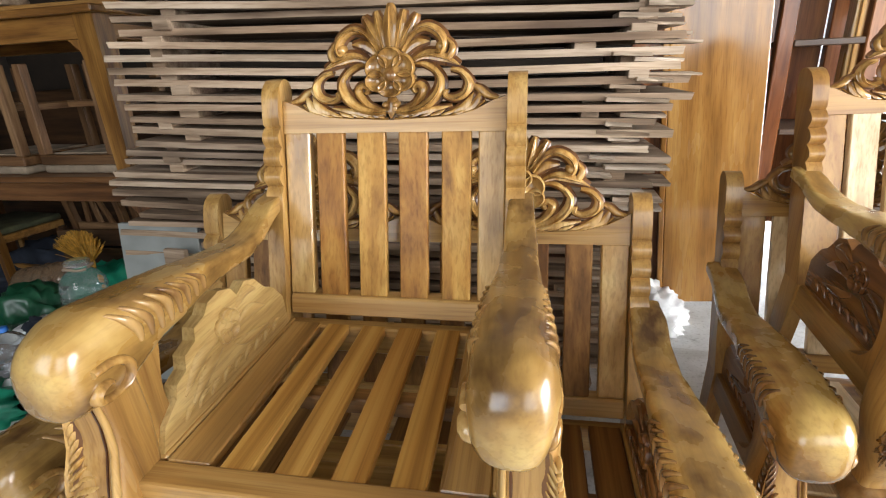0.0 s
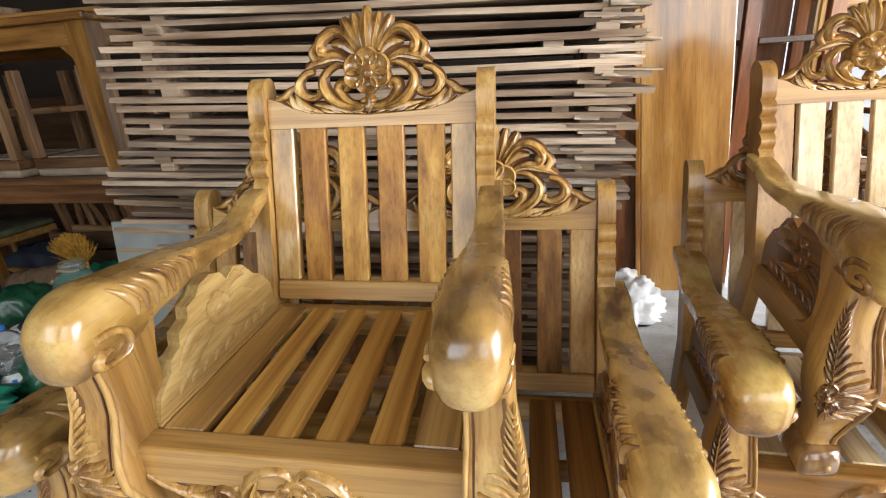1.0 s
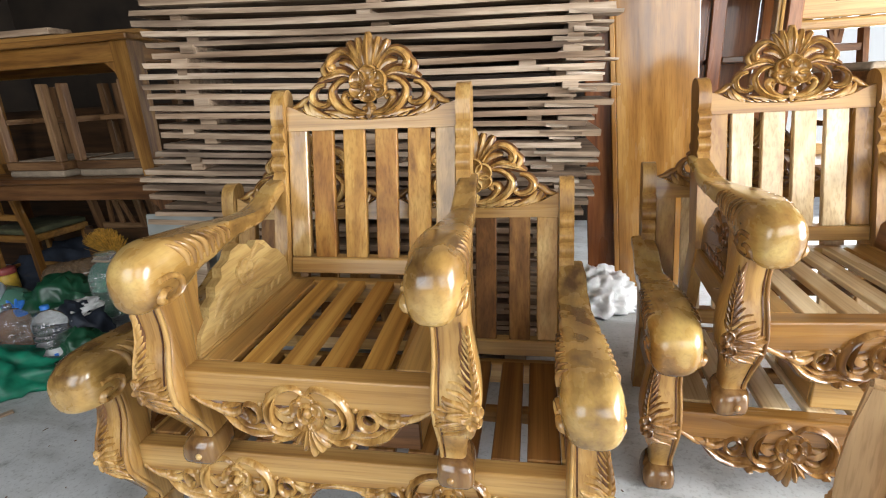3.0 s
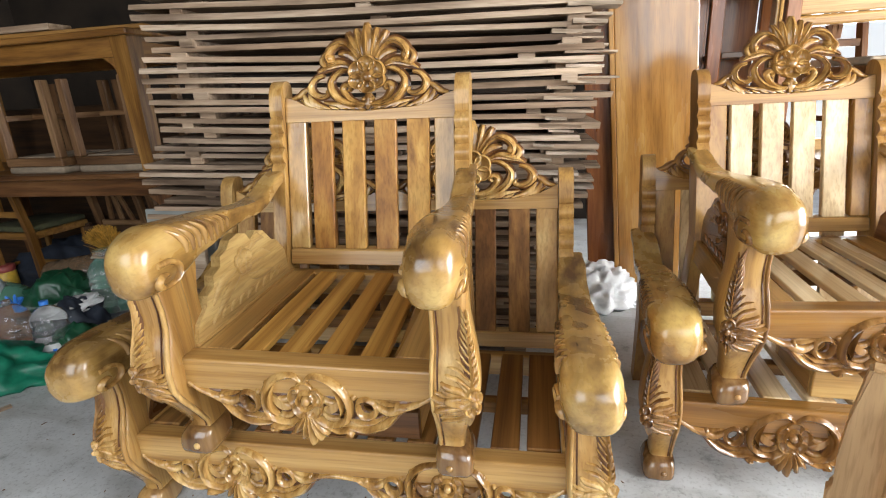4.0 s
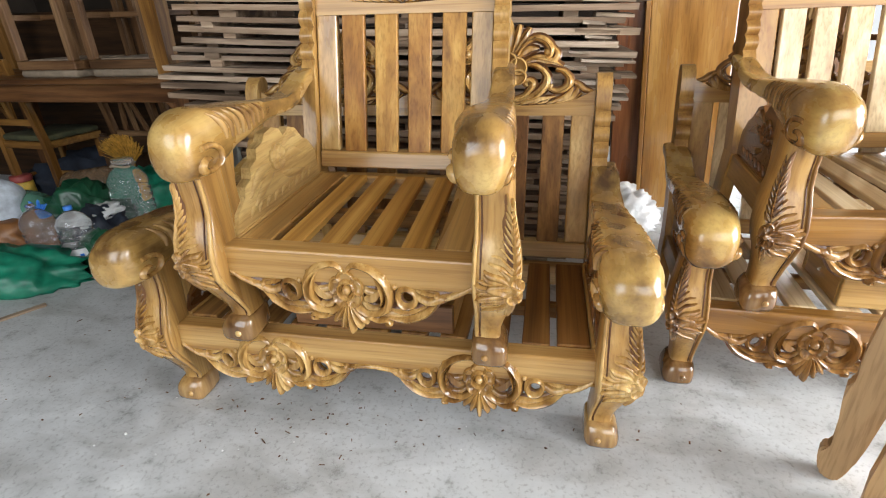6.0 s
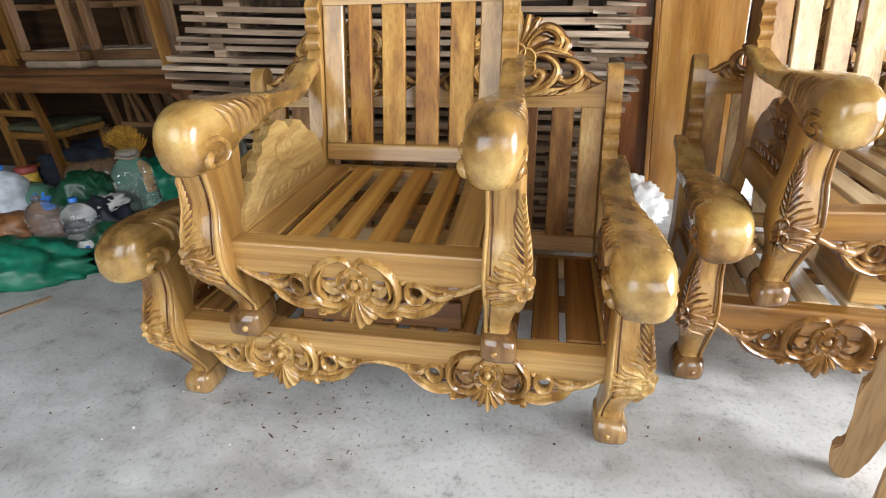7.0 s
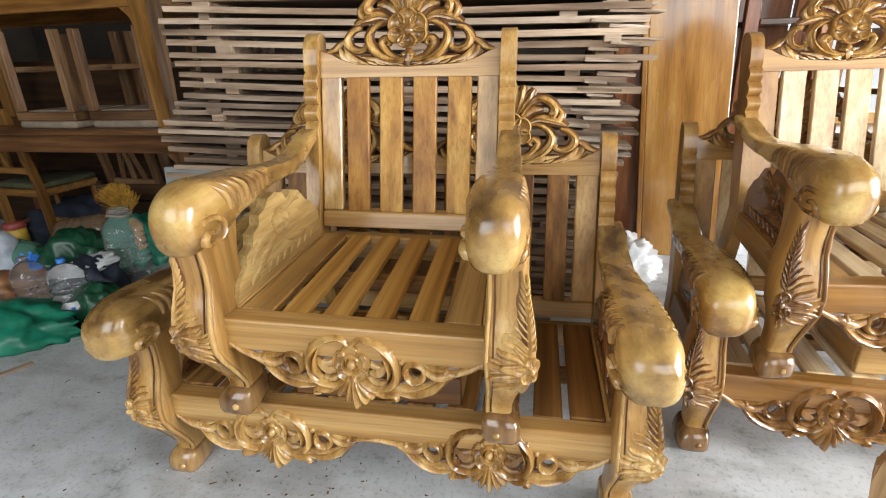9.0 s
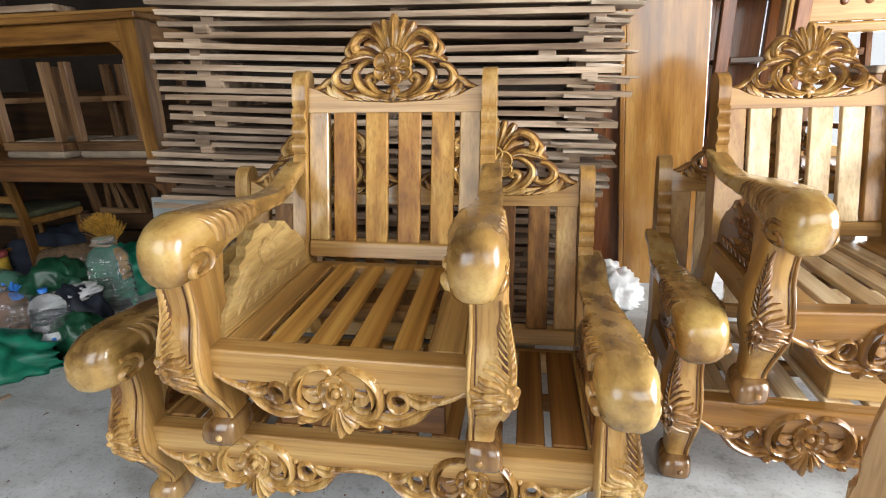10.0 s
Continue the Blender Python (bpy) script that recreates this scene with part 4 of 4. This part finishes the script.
MATS["green"] = plastic("green_plastic_sheet", (0.010, 0.20, 0.115), 0.4)
MATS["darkgreen"] = plastic("dark_green_plastic_bag", (0.012, 0.075, 0.035), 0.35)
MATS["bagwhite"] = plastic("white_woven_plastic", (0.94, 0.95, 0.96), 0.3)
MATS["whiteplastic"] = plastic("translucent_white_plastic", (0.62, 0.68, 0.75), 0.4)
MATS["clear"] = plastic("dusty_clear_plastic", (0.95, 0.97, 0.98), 0.05, 0.93, 1.10)
MATS["clearbrown"] = plastic("dirty_brown_plastic", (0.45, 0.30, 0.18), 0.2, 0.6, 1.15)
MATS["cleargreen"] = plastic("green_clear_plastic", (0.22, 0.5, 0.36), 0.2, 0.6, 1.15)
MATS["blue"] = plastic("bright_blue_plastic", (0.04, 0.22, 0.72), 0.4)
MATS["navy"] = plastic("dark_navy_cloth", (0.018, 0.024, 0.038), 0.85)
MATS["white"] = plastic("white_paper", (0.80, 0.80, 0.78), 0.7)
MATS["brownsack"] = plastic("brown_plastic_sack", (0.30, 0.13, 0.045), 0.45)
MATS["yellow"] = plastic("yellow_plastic", (0.62, 0.40, 0.05), 0.45)
MATS["redlid"] = plastic("dull_red_plastic", (0.35, 0.07, 0.06), 0.5)
MATS["straw"] = plain("orange_straw", (0.55, 0.29, 0.04), 0.7, 0.3, 40.0)
MATS["cushion"] = plain("dusty_beige_seat_cloth", (0.30, 0.23, 0.16), 0.9, 0.2, 12.0)
MATS["card"] = plain("grey_white_foam_board", (0.25, 0.26, 0.245), 0.8, 0.12, 6.0)


def bottle(m, r, h, label, mat="clear", cap="blue", ribs=5, neck=0.28, name="plastic_bottle", band=False):
    ob = thing(name, m, label, "bottle")
    prof = [(r * 0.6, 0.0), (r * 0.92, 0.006), (r, 0.02)]
    body = h * 0.66
    for i in range(ribs):
        z0 = 0.03 + (body - 0.05) * i / ribs
        dz = (body - 0.05) / ribs
        prof += [(r, z0 + dz * 0.1), (r, z0 + dz * 0.65), (r * 0.91, z0 + dz * 0.76), (r * 0.91, z0 + dz * 0.88)]
    prof += [(r, body), (r * 0.93, body + h * 0.08), (r * 0.70, body + h * 0.17), (r * 0.42, body + h * 0.235), (r * neck, body + h * 0.26), (r * neck, h * 0.965)]
    bm = bmesh.new()
    lathe(bm, prof, 0, 0, 24)
    b = part("bottle_body", bm, mat, ob, smooth=True)
    bm = bmesh.new()
    lathe(bm, [(r * neck * 1.25, h * 0.94), (r * neck * 1.25, h * 0.995), (r * neck * 1.1, h)], 0, 0, 16)
    part("cap", bm, cap, ob, smooth=True)
    if band:
        bm = bmesh.new()
        loft(bm, [[(rr * 1.012 * math.cos(2 * math.pi * k / 24), rr * 1.012 * math.sin(2 * math.pi * k / 24), zz) for k in range(24)] for rr, zz in ((r, h * 0.10), (r, h * 0.36))], False, False)
        lab = part("paper_label", bm, "white", ob, "white label with blue bars", smooth=True)
        for q in range(4):
            bm = bmesh.new()
            a0 = -2.3 + 0.36 * q
            rows = []
            for zz in (h * (0.17 + 0.02 * (q % 2)), h * (0.28 - 0.02 * (q % 3))):
                rows.append([(r * 1.02 * math.cos(a0 + 0.07 * i), r * 1.02 * math.sin(a0 + 0.07 * i), zz) for i in range(4)])
            v0, v1 = ([bm.verts.new(p) for p in row] for row in rows)
            for i in range(3):
                bm.faces.new((v0[i], v0[i + 1], v1[i + 1], v1[i]))
            part("printed_bar", bm, "blue", lab)
    return ob


crumple("plastic_sack", pose(0.49, 1.72, 0, 0, 0, 20), (0.20, 0.15, 0.17), "bagwhite", "crumpled shiny white plastic sack on the floor", "sack", 1, 0.50, 2.1, 5)

# heap of bottles and bags beside the settee
bottle(pose(-2.37, 0.79, 0, 4, 0, 0), 0.080, 0.315, "ribbed clear plastic bottle standing on the floor", "clear", "clear", neck=0.2)
bottle(pose(-2.15, 0.78, 0, 0, 0, 20), 0.080, 0.315, "ribbed clear plastic bottle with a blue and white label", "clear", "blue", neck=0.2, band=True)
bottle(pose(-2.26, 1.27, 0, 0, 0, 0), 0.110, 0.42, "large ribbed clear plastic water jar, dusty, on the floor", "clear", "clear", ribs=6, neck=0.42, name="water_jar")
bottle(pose(-2.90, 1.00, 0, 0, 0, 0), 0.13, 0.38, "milky white plastic jug standing on the floor", "whiteplastic", "blue", ribs=1, neck=0.25, name="plastic_jug")
bottle(pose(-2.98, 1.50, 0.13, 0, 82, 12), 0.115, 0.42, "dirty brown plastic bottle lying on its side", "clearbrown", "darkgreen", ribs=4)
bottle(pose(-3.02, 1.18, 0.12, 0, 84, -20), 0.11, 0.36, "green clear plastic bottle lying on its side", "cleargreen", "blue", ribs=4)
bottle(pose(-2.62, 0.98, 0.08, 0, 86, 170), 0.07, 0.30, "small clear plastic bottle lying on the heap", "clear", "navy", ribs=4)
bottle(pose(-2.36, 0.98, 0.06, 0, 80, 160), 0.07, 0.26, "clear plastic bottle lying between other bottles", "clear", "navy", ribs=3)
bottle(pose(-2.35, 2.05, 0, 0, 0, 0), 0.12, 0.50, "clear plastic bottle standing in the dark under a table", "clear", "navy", ribs=4)
crumple("plastic_sheet", pose(-2.38, 0.55, 0, 0, 0, 12), (0.36, 0.17, 0.13), "green", "crumpled bright green plastic sheet on the floor", "plastic sheet", 2, 0.55, 2.2)
crumple("plastic_sack", pose(-2.66, 0.80, 0, 0, 0, 30), (0.24, 0.14, 0.15), "brownsack", "crumpled brown plastic sack on the floor", "sack", 3, 0.5, 2.4)
crumple("plastic_bag", pose(-2.55, 1.22, 0, 0, 0, 40), (0.20, 0.15, 0.22), "darkgreen", "crumpled dark green plastic bag on the floor", "bag", 4, 0.6, 2.0)
crumple("plastic_bag", pose(-2.05, 0.82, 0, 0, 0, 10), (0.13, 0.09, 0.13), "darkgreen", "small crumpled dark green plastic bag", "bag", 5, 0.6, 2.0)
crumple("plastic_bag", pose(-2.42, 1.62, 0, 0, 0, 70), (0.26, 0.20, 0.22), "green", "crumpled green plastic bag on the floor", "bag", 6, 0.6, 2.0)
crumple("dark_cloth", pose(-2.22, 1.00, 0, 0, 0, 0), (0.14, 0.10, 0.19), "navy", "dark navy cloth bundle on the floor", "cloth", 7, 0.5, 2.0)
crumple("paper_scrap", pose(-2.26, 1.00, 0.17, 8, -10, 30), (0.12, 0.09, 0.035), "white", "crumpled white paper lying on dark cloth", "paper", 8, 0.7, 2.4)
crumple("plastic_sack", pose(-3.05, 0.95, 0, 0, 0, 30), (0.25, 0.2, 0.16), "navy", "dark sack behind the bottles", "sack", 9, 0.5, 2.4)

# added filler: its dark colour supplies the shade missing under the table
crumple("plastic_sack", pose(-3.08, 1.86, 0, 0, 0, 15), (0.46, 0.26, 0.24), "navy", "dark sack added under a table to hide lit floor as shade", "sack", 10, 0.5, 2.0)

glove = thing("rubber_glove", pose(-2.44, 0.86, 0.20, 10, 0, 20) @ Matrix.Scale(0.75, 4), "bright blue rubber glove stuck upright among bottles", "glove")
bm = bmesh.new()
loft(bm, [[(0.035 * math.cos(a) * w, 0.02 * math.sin(a) * w, z) for a in [i * math.pi / 5 for i in range(10)]] for w, z in ((0.8, 0), (1.0, 0.04), (1.1, 0.07), (0.8, 0.085))])
part("palm", bm, "blue", glove, smooth=True)
for i, (a, ln) in enumerate(((-42, 0.055), (-16, 0.075), (12, 0.08), (40, 0.06))):
    bm = bmesh.new()
    ux, uz = math.sin(radians(a)), math.cos(radians(a))
    loft(bm, [[(0.02 * (i - 1.5) + ux * ln * t + 0.011 * w * math.cos(b), 0.011 * w * math.sin(b), 0.07 + uz * ln * t) for b in [k * math.pi / 4 for k in range(8)]] for t, w in ((0, 1), (0.5, 1.05), (0.85, 0.9), (1, 0.4))])
    part("finger", bm, "blue", glove, smooth=True)

jar = thing("lidded_jar", pose(-3.40, 1.52, 0, 0, 0, 0) @ Matrix.Scale(0.8, 4), "small yellow plastic jar with a dull red lid", "jar")
bm = bmesh.new()
lathe(bm, [(0.07, 0), (0.078, 0.01), (0.078, 0.20), (0.07, 0.21)], 0, 0)
part("jar_body", bm, "yellow", jar, smooth=True)
bm = bmesh.new()
lathe(bm, [(0.078, 0.211), (0.08, 0.22), (0.08, 0.255), (0.072, 0.262)], 0, 0)
part("lid", bm, "redlid", jar, smooth=True)

rope = thing("rope_ring", pose(-2.26, 1.27, 0.385), "pale rope looped round the neck of a water jar", "rope")
bm = bmesh.new()
loft(bm, [[((0.062 + 0.007 * math.cos(b)) * math.cos(a), (0.062 + 0.007 * math.cos(b)) * math.sin(a), 0.007 * math.sin(b) + 0.006 * math.sin(3 * a)) for b in [k * math.pi / 4 for k in range(8)]] for a in [i * math.pi / 12 for i in range(24)]] , False, False)
part("loop", bm, "cushion", rope, smooth=True)

# straw brush lying behind the water jar
brush = thing("straw_brush", pose(-2.38, 1.44, 0, 0, 0, 0), "orange straw hand brush standing with its bristles up", "brush")
bm = bmesh.new()
lathe(bm, [(0.016, 0.0), (0.018, 0.25), (0.03, 0.37)], 0, 0, 10)
part("handle", bm, "straw", brush, smooth=True)
bm = bmesh.new()
br = random.Random(5)
for i in range(520):
    a, rr = br.uniform(0, 6.283), br.uniform(0.0, 1.0)
    x0, y0 = 0.03 * rr * math.cos(a), 0.03 * rr * math.sin(a)
    x1, y1, zz = 0.15 * math.cos(a) * rr - 0.04 + br.uniform(-0.02, 0.02), 0.09 * math.sin(a) * rr, 0.43 + 0.07 * (1 - rr * rr) + br.uniform(-0.02, 0.02)
    w = 0.003
    loft(bm, [[(x0 - w, y0, 0.35), (x0 + w, y0, 0.35), (x0, y0 + w, 0.35)], [(x1 - w, y1, zz), (x1 + w, y1, zz), (x1, y1 + w, zz)]])
tagged(part("bristles", bm, "straw", brush), kind="stuff")

sheet = thing("foam_board", pose(-1.42, 0.86, 0, -7, 0, 4), "grey-white foam board leaning on the timber stack", "board")
part("board", box(-0.17, 0.17, 0, 0.03, 0, 0.735, 0.004), "card", sheet)
sheet = thing("wood_offcut", pose(-1.30, 0.80, 0, -5, 0, -6), "pale raw wooden offcut leaning behind the settee", "board")
part("board", box(-0.05, 0.05, 0, 0.025, 0, 0.66, 0.004), "board", sheet)
strip = thing("wood_strip", pose(-2.03, 0.29, 0, 0, 0, 62), "thin pale wooden strip lying on the floor", "wood strip")
part("strip", box(-0.10, 0.12, -0.012, 0.012, 0, 0.010, 0.001), "board", strip)


# ---------------------------------------------------------------- tables with chairs stored on them
def stored_table(m, w, d, h, label, mat="plain", legw=0.085):
    ob = thing("wooden_table", m, label, "table")
    part("tabletop", box(-w - 0.03, 0.03, -0.03, d + 0.03, h - 0.03, h, 0.006), mat + "_x", ob)
    part("front_apron", box(-w + legw, -legw, 0.012, 0.040, h - 0.125, h - 0.0305, 0.003), mat + "_x", ob)
    part("back_apron", box(-w + legw, -legw, d - 0.040, d - 0.012, h - 0.125, h - 0.0305, 0.003), mat + "_x", ob)
    for x in (-legw / 2, -w + legw / 2):
        part("side_apron", box(x - 0.014, x + 0.014, legw, d - legw, h - 0.125, h - 0.0305, 0.003), mat + "_y", ob)
        for y in (legw / 2, d - legw / 2):
            bm = bmesh.new()
            loft(bm, [[(x + sx * legw / 2 * q, y + sy * legw / 2 * q, zz) for sx, sy in ((-1, -1), (1, -1), (1, 1), (-1, 1))] for q, zz in ((0.75, 0), (0.9, h * 0.55), (1.0, h - 0.031))])
            part("table_leg", bm, mat + "_z", ob)
            s = 1 if x < -w / 2 else -1
            if y < d / 2:
                bm = bmesh.new()
                prism(bm, [(x + s * legw / 2, h - 0.126), (x + s * (legw / 2 + 0.07), h - 0.126), (x + s * (legw / 2 + 0.02), h - 0.17), (x + s * legw / 2, h - 0.24)], 0.016, 0.040, lambda u, v, a: (u, a, v))
                part("corner_brace", bm, mat + "_z", ob)
    return ob


TABLE_H = 0.86
stored_table(pose(-1.68, 1.22, 0), 2.05, 0.80, TABLE_H, "brown wooden dining table carrying upturned chairs", "dark")
stored_table(pose(-1.76, 1.24, TABLE_H), 1.90, 0.74, 0.69, "amber wooden table standing on another table", "amber", 0.10)


def dining_chair(m, label, pad="cushion", mat="plain"):
    """A plain dining chair with its front towards -y."""
    ob = thing("dining_chair", m, label, "chair", "dining chairs")
    part("seat_frame", box(-0.21, 0.21, -0.20, 0.20, 0.40, 0.445, 0.005), mat + "_x", ob)
    part("seat_base", box(-0.165, 0.165, -0.157, 0.157, 0.394, 0.3995, 0), "cushion", ob)
    part("seat_pad", box(-0.205, 0.205, -0.20, 0.19, 0.446, 0.485, 0.015, 3), pad, ob, smooth=True)
    for x in (-0.19, 0.19):
        part("front_leg", box(x - 0.021, x + 0.021, -0.20, -0.158, 0, 0.399, 0.004), mat + "_z", ob)
        part("side_stretcher", box(x - 0.012, x + 0.012, -0.157, 0.157, 0.17, 0.20, 0.003), mat + "_y", ob)
        bm = bmesh.new()
        prism(bm, [(0.158, 0.0), (0.20, 0.0), (0.205, 0.45), (0.275, 0.95), (0.24, 0.95), (0.165, 0.45)], x - 0.020, x + 0.020, lambda u, v, a: (a, u, v))
        part("back_leg", bm, mat + "_z", ob)
    part("top_rail", box(-0.169, 0.169, 0.235, 0.262, 0.86, 0.94, 0.005), mat + "_x", ob)
    part("lower_rail", box(-0.169, 0.169, 0.190, 0.212, 0.55, 0.59, 0.004), mat + "_x", ob)
    for i in range(3):
        bm = bmesh.new()
        x0, x1 = -0.02 + 0.02 * i, -0.09 + 0.09 * i
        prism(bm, [(x0 - 0.014, 0.592), (x0 + 0.014, 0.592), (x1 + 0.016, 0.858), (x1 - 0.016, 0.858)], 0.0, 0.014, lambda u, v, a: (u, 0.196 + a + (v - 0.59) * 0.17, v))
        part("splat", bm, mat + "_z", ob)
    part("cross_stretcher", box(-0.177, 0.177, -0.012, 0.012, 0.172, 0.198, 0.003), mat + "_x", ob)
    return ob


c1 = dining_chair(pose(-2.06, 1.46, TABLE_H + 0.4855, 180, 0, 180), "dusty brown dining chair stored upside down on a table")
copy_thing(c1, pose(-2.52, 1.44, TABLE_H + 0.4855, 180, 0, 176))
c2 = dining_chair(pose(-3.22, 1.69, 0, 0, 0, 176), "amber wooden dining chair, dull green seat, tucked under a table", "greencloth", "amber")
# loose boards on the upper table
for i, (x, y, a, w, ln, t) in enumerate(((-2.1, 1.34, 4, 0.16, 0.9, 0.022), (-2.5, 1.42, -3, 0.20, 0.8, 0.025), (-2.2, 1.50, 7, 0.15, 1.1, 0.02), (-2.55, 1.30, 2, 0.14, 0.7, 0.03))):
    b = thing("loose_board", pose(x, y, TABLE_H + 0.69 + (0.0, 0.0, 0.0265, 0.0265)[i], 0, 0, a), "rough sawn board lying on a stored table", "board", "loose boards")
    part("board", box(-ln / 2, ln / 2, -w / 2, w / 2, 0, t, 0.004), "board" if i % 2 else "amber_x", b)

# ---------------------------------------------------------------- unfinished chair near the camera
raw = thing("unfinished_chair", pose(0.880, 0.05, 0, 0, 0, -28), "raw unvarnished wooden chair with curved legs", "chair")
MATS["raw_z"] = wood("raw_teak_z", (0.44, 0.27, 0.125), (0.50, 0.315, 0.15), (0.56, 0.365, 0.18), axis="z", gloss=0.5, coat=0.05)
MATS["raw_x"] = wood("raw_teak_x", (0.44, 0.27, 0.125), (0.50, 0.315, 0.15), (0.56, 0.365, 0.18), axis="x", gloss=0.5, coat=0.05)
SABRE = [(0.0, 0.0), (0.028, 0.0), (0.040, 0.030), (0.050, 0.080), (0.058, 0.135), (0.066, 0.22), (0.078, 0.32), (0.090, 0.42), (0.105, 0.60), (0.016, 0.60),
         (0.000, 0.47), (-0.006, 0.38), (0.002, 0.300), (-0.016, 0.285), (-0.014, 0.235), (-0.006, 0.165), (0.002, 0.100), (-0.014, 0.096), (-0.024, 0.078), (-0.021, 0.045), (-0.012, 0.015)]
POST = [(0.0, 0.0), (0.085, 0.0), (0.090, 0.20), (0.100, 0.55), (0.012, 0.55), (-0.004, 0.40), (-0.006, 0.285), (0.010, 0.268), (-0.002, 0.250), (0.010, 0.232), (-0.002, 0.214), (0.008, 0.20), (-0.004, 0.10)]
for outline, x, y, flip in ((SABRE, 0.0, 0.0, 1), (SABRE, 0.74, 0.0, -1), (POST, 0.078, -0.075, 1), (POST, 0.59, -0.075, -1)):
    bm = bmesh.new()
    prism(bm, [(x + flip * u, v) for u, v in outline], y, y + 0.045, lambda u, v, a: (u, a, v))
    bmesh.ops.bevel(bm, geom=[e for e in bm.edges], offset=0.006, segments=2, affect="EDGES", clamp_overlap=True)
    part("curved_leg" if outline is SABRE else "front_post", bm, "raw_z", raw)
part("front_rail", box(0.182, 0.494, -0.068, -0.028, 0.30, 0.40, 0.005), "raw_x", raw)
part("back_rail", box(0.178, 0.562, 0.006, 0.046, 0.34, 0.42, 0.005), "raw_x", raw)

# ---------------------------------------------------------------- bed parts and frames behind the second pair
bed = thing("bed_headboard", pose(1.42, 2.30, 0, 0, 0, -4), "tall golden wooden bed headboard with fluted post and drilled rail", "headboard")
for x in (0.0, 1.35):
    part("fluted_post", box(x, x + 0.10, 0, 0.09, 0, 1.75, 0.010, 2), "gold_z", bed)
    for k in range(3):
        part("flute", box(x + 0.018 + 0.026 * k, x + 0.030 + 0.026 * k, -0.006, 0.004, 0.35, 1.68, 0.003), "gold_z", bed)
part("upper_rail", box(0.101, 1.349, 0.02, 0.06, 1.46, 1.66, 0.006), "gold_x", bed)
part("lower_moulding", box(0.101, 1.349, 0.0, 0.07, 1.40, 1.455, 0.012, 3), "gold_x", bed)
for k in range(9):
    bm = bmesh.new()
    disc(bm, 0.28 + 0.115 * k, 1.56, 0.022, 0.012, lambda u, v, d: (u, 0.019 - d, v))
    part("boss", bm, "red", bed, smooth=True)
part("mid_rail", box(0.101, 1.349, 0.02, 0.06, 0.72, 0.80, 0.006), "gold_x", bed)

shelf = thing("dark_display_rack", pose(1.06, 2.15, 0, 0, 0, 0), "dark brown wooden rack with shelves", "rack")
for x in (0.0, 0.36):
    for y in (0.0, 0.36):
        part("upright", box(x, x + 0.07, y, y + 0.05, 0, 1.9, 0.005), "red", shelf)
part("back_board", box(0.072, 0.358, 0.412, 0.430, 0.30, 1.88, 0.003), "red", shelf)
for zz in (0.45, 0.86, 1.26, 1.62):
    part("shelf", box(0.072, 0.358, 0.0, 0.41, zz, zz + 0.03, 0.004), "darkwood", shelf)

stored_table(pose(2.75, 1.95, 0), 1.25, 0.55, 0.74, "dark brown wooden table behind the second settee", "dark")
c3 = dining_chair(pose(1.85, 2.22, 0.74, 0, 0, 24), "dark brown dining chair standing on a table", "cushion", "dark")
copy_thing(c3, pose(2.42, 2.20, 0.74, 0, 0, -30))

# near-black sheets and a crate added to pass for deep shade round the tables
ply = thing("plywood_sheet", pose(-2.6, 2.12, 0, -4, 0, 0), "near-black sheet added behind the tables to stand in for deep shade", "plywood")
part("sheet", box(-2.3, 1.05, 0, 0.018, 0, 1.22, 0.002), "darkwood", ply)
ply = thing("plywood_sheet", pose(-3.9, 2.85, 0, -4, 0, 0), "near-black sheet added behind a chair to stand in for deep shade", "plywood")
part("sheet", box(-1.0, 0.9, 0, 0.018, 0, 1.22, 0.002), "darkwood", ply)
crate = thing("dark_crate", pose(-2.45, 1.62, 0, 0, 0, 6), "near-black crate added under a table to deepen the shade", "crate")
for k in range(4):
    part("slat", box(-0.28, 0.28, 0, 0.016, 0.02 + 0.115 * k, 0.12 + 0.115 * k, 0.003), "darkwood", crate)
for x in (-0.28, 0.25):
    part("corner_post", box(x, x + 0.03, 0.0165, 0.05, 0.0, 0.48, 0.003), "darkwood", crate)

# wood chips and crumbs on the floor
chips = random.Random(11)
bm = bmesh.new()
for i in range(150):
    x, y = chips.uniform(-1.8, 1.4), chips.uniform(-0.75, 0.35)
    if chips.random() < 0.35:
        x, y = chips.gauss(-0.55, 0.25), chips.gauss(0.0, 0.08)
    a, ln, w, h = chips.uniform(0, 3.14), chips.uniform(0.0015, 0.006) * (2.2 if i % 9 == 0 else 1.0), chips.uniform(0.0008, 0.003), chips.uniform(0.001, 0.003)
    c, sn = math.cos(a), math.sin(a)
    q = [(x + c * u - sn * v, y + sn * u + c * v) for u, v in ((-ln, -w), (ln, -w * 0.4), (ln * 0.8, w), (-ln * 0.7, w * 0.8))]
    loft(bm, [[(px, py, 0.0002) for px, py in q], [(px, py, h) for px, py in q]])
crumbs = part("wood_chips", bm, "dark_x", None)
tagged(crumbs, "dark wood chips and crumbs scattered on the floor", "wood chips", kind="stuff")

# pale plaster crumbs in front of the settee
bm = bmesh.new()
for i in range(11):
    x, y, r = chips.uniform(-1.1, 0.3), chips.uniform(-0.30, 0.05), chips.uniform(0.003, 0.009)
    sides = [(x + r * chips.uniform(0.5, 1.0) * math.cos(k * 1.05), y + r * chips.uniform(0.4, 0.9) * math.sin(k * 1.05)) for k in range(6)]
    loft(bm, [[(px, py, 0.0002) for px, py in sides], [(x + (px - x) * 0.7, y + (py - y) * 0.7, r * 0.5) for px, py in sides]])
tagged(part("plaster_crumbs", bm, "white", None), "pale plaster crumbs lying on the cement floor", "crumbs", kind="stuff")
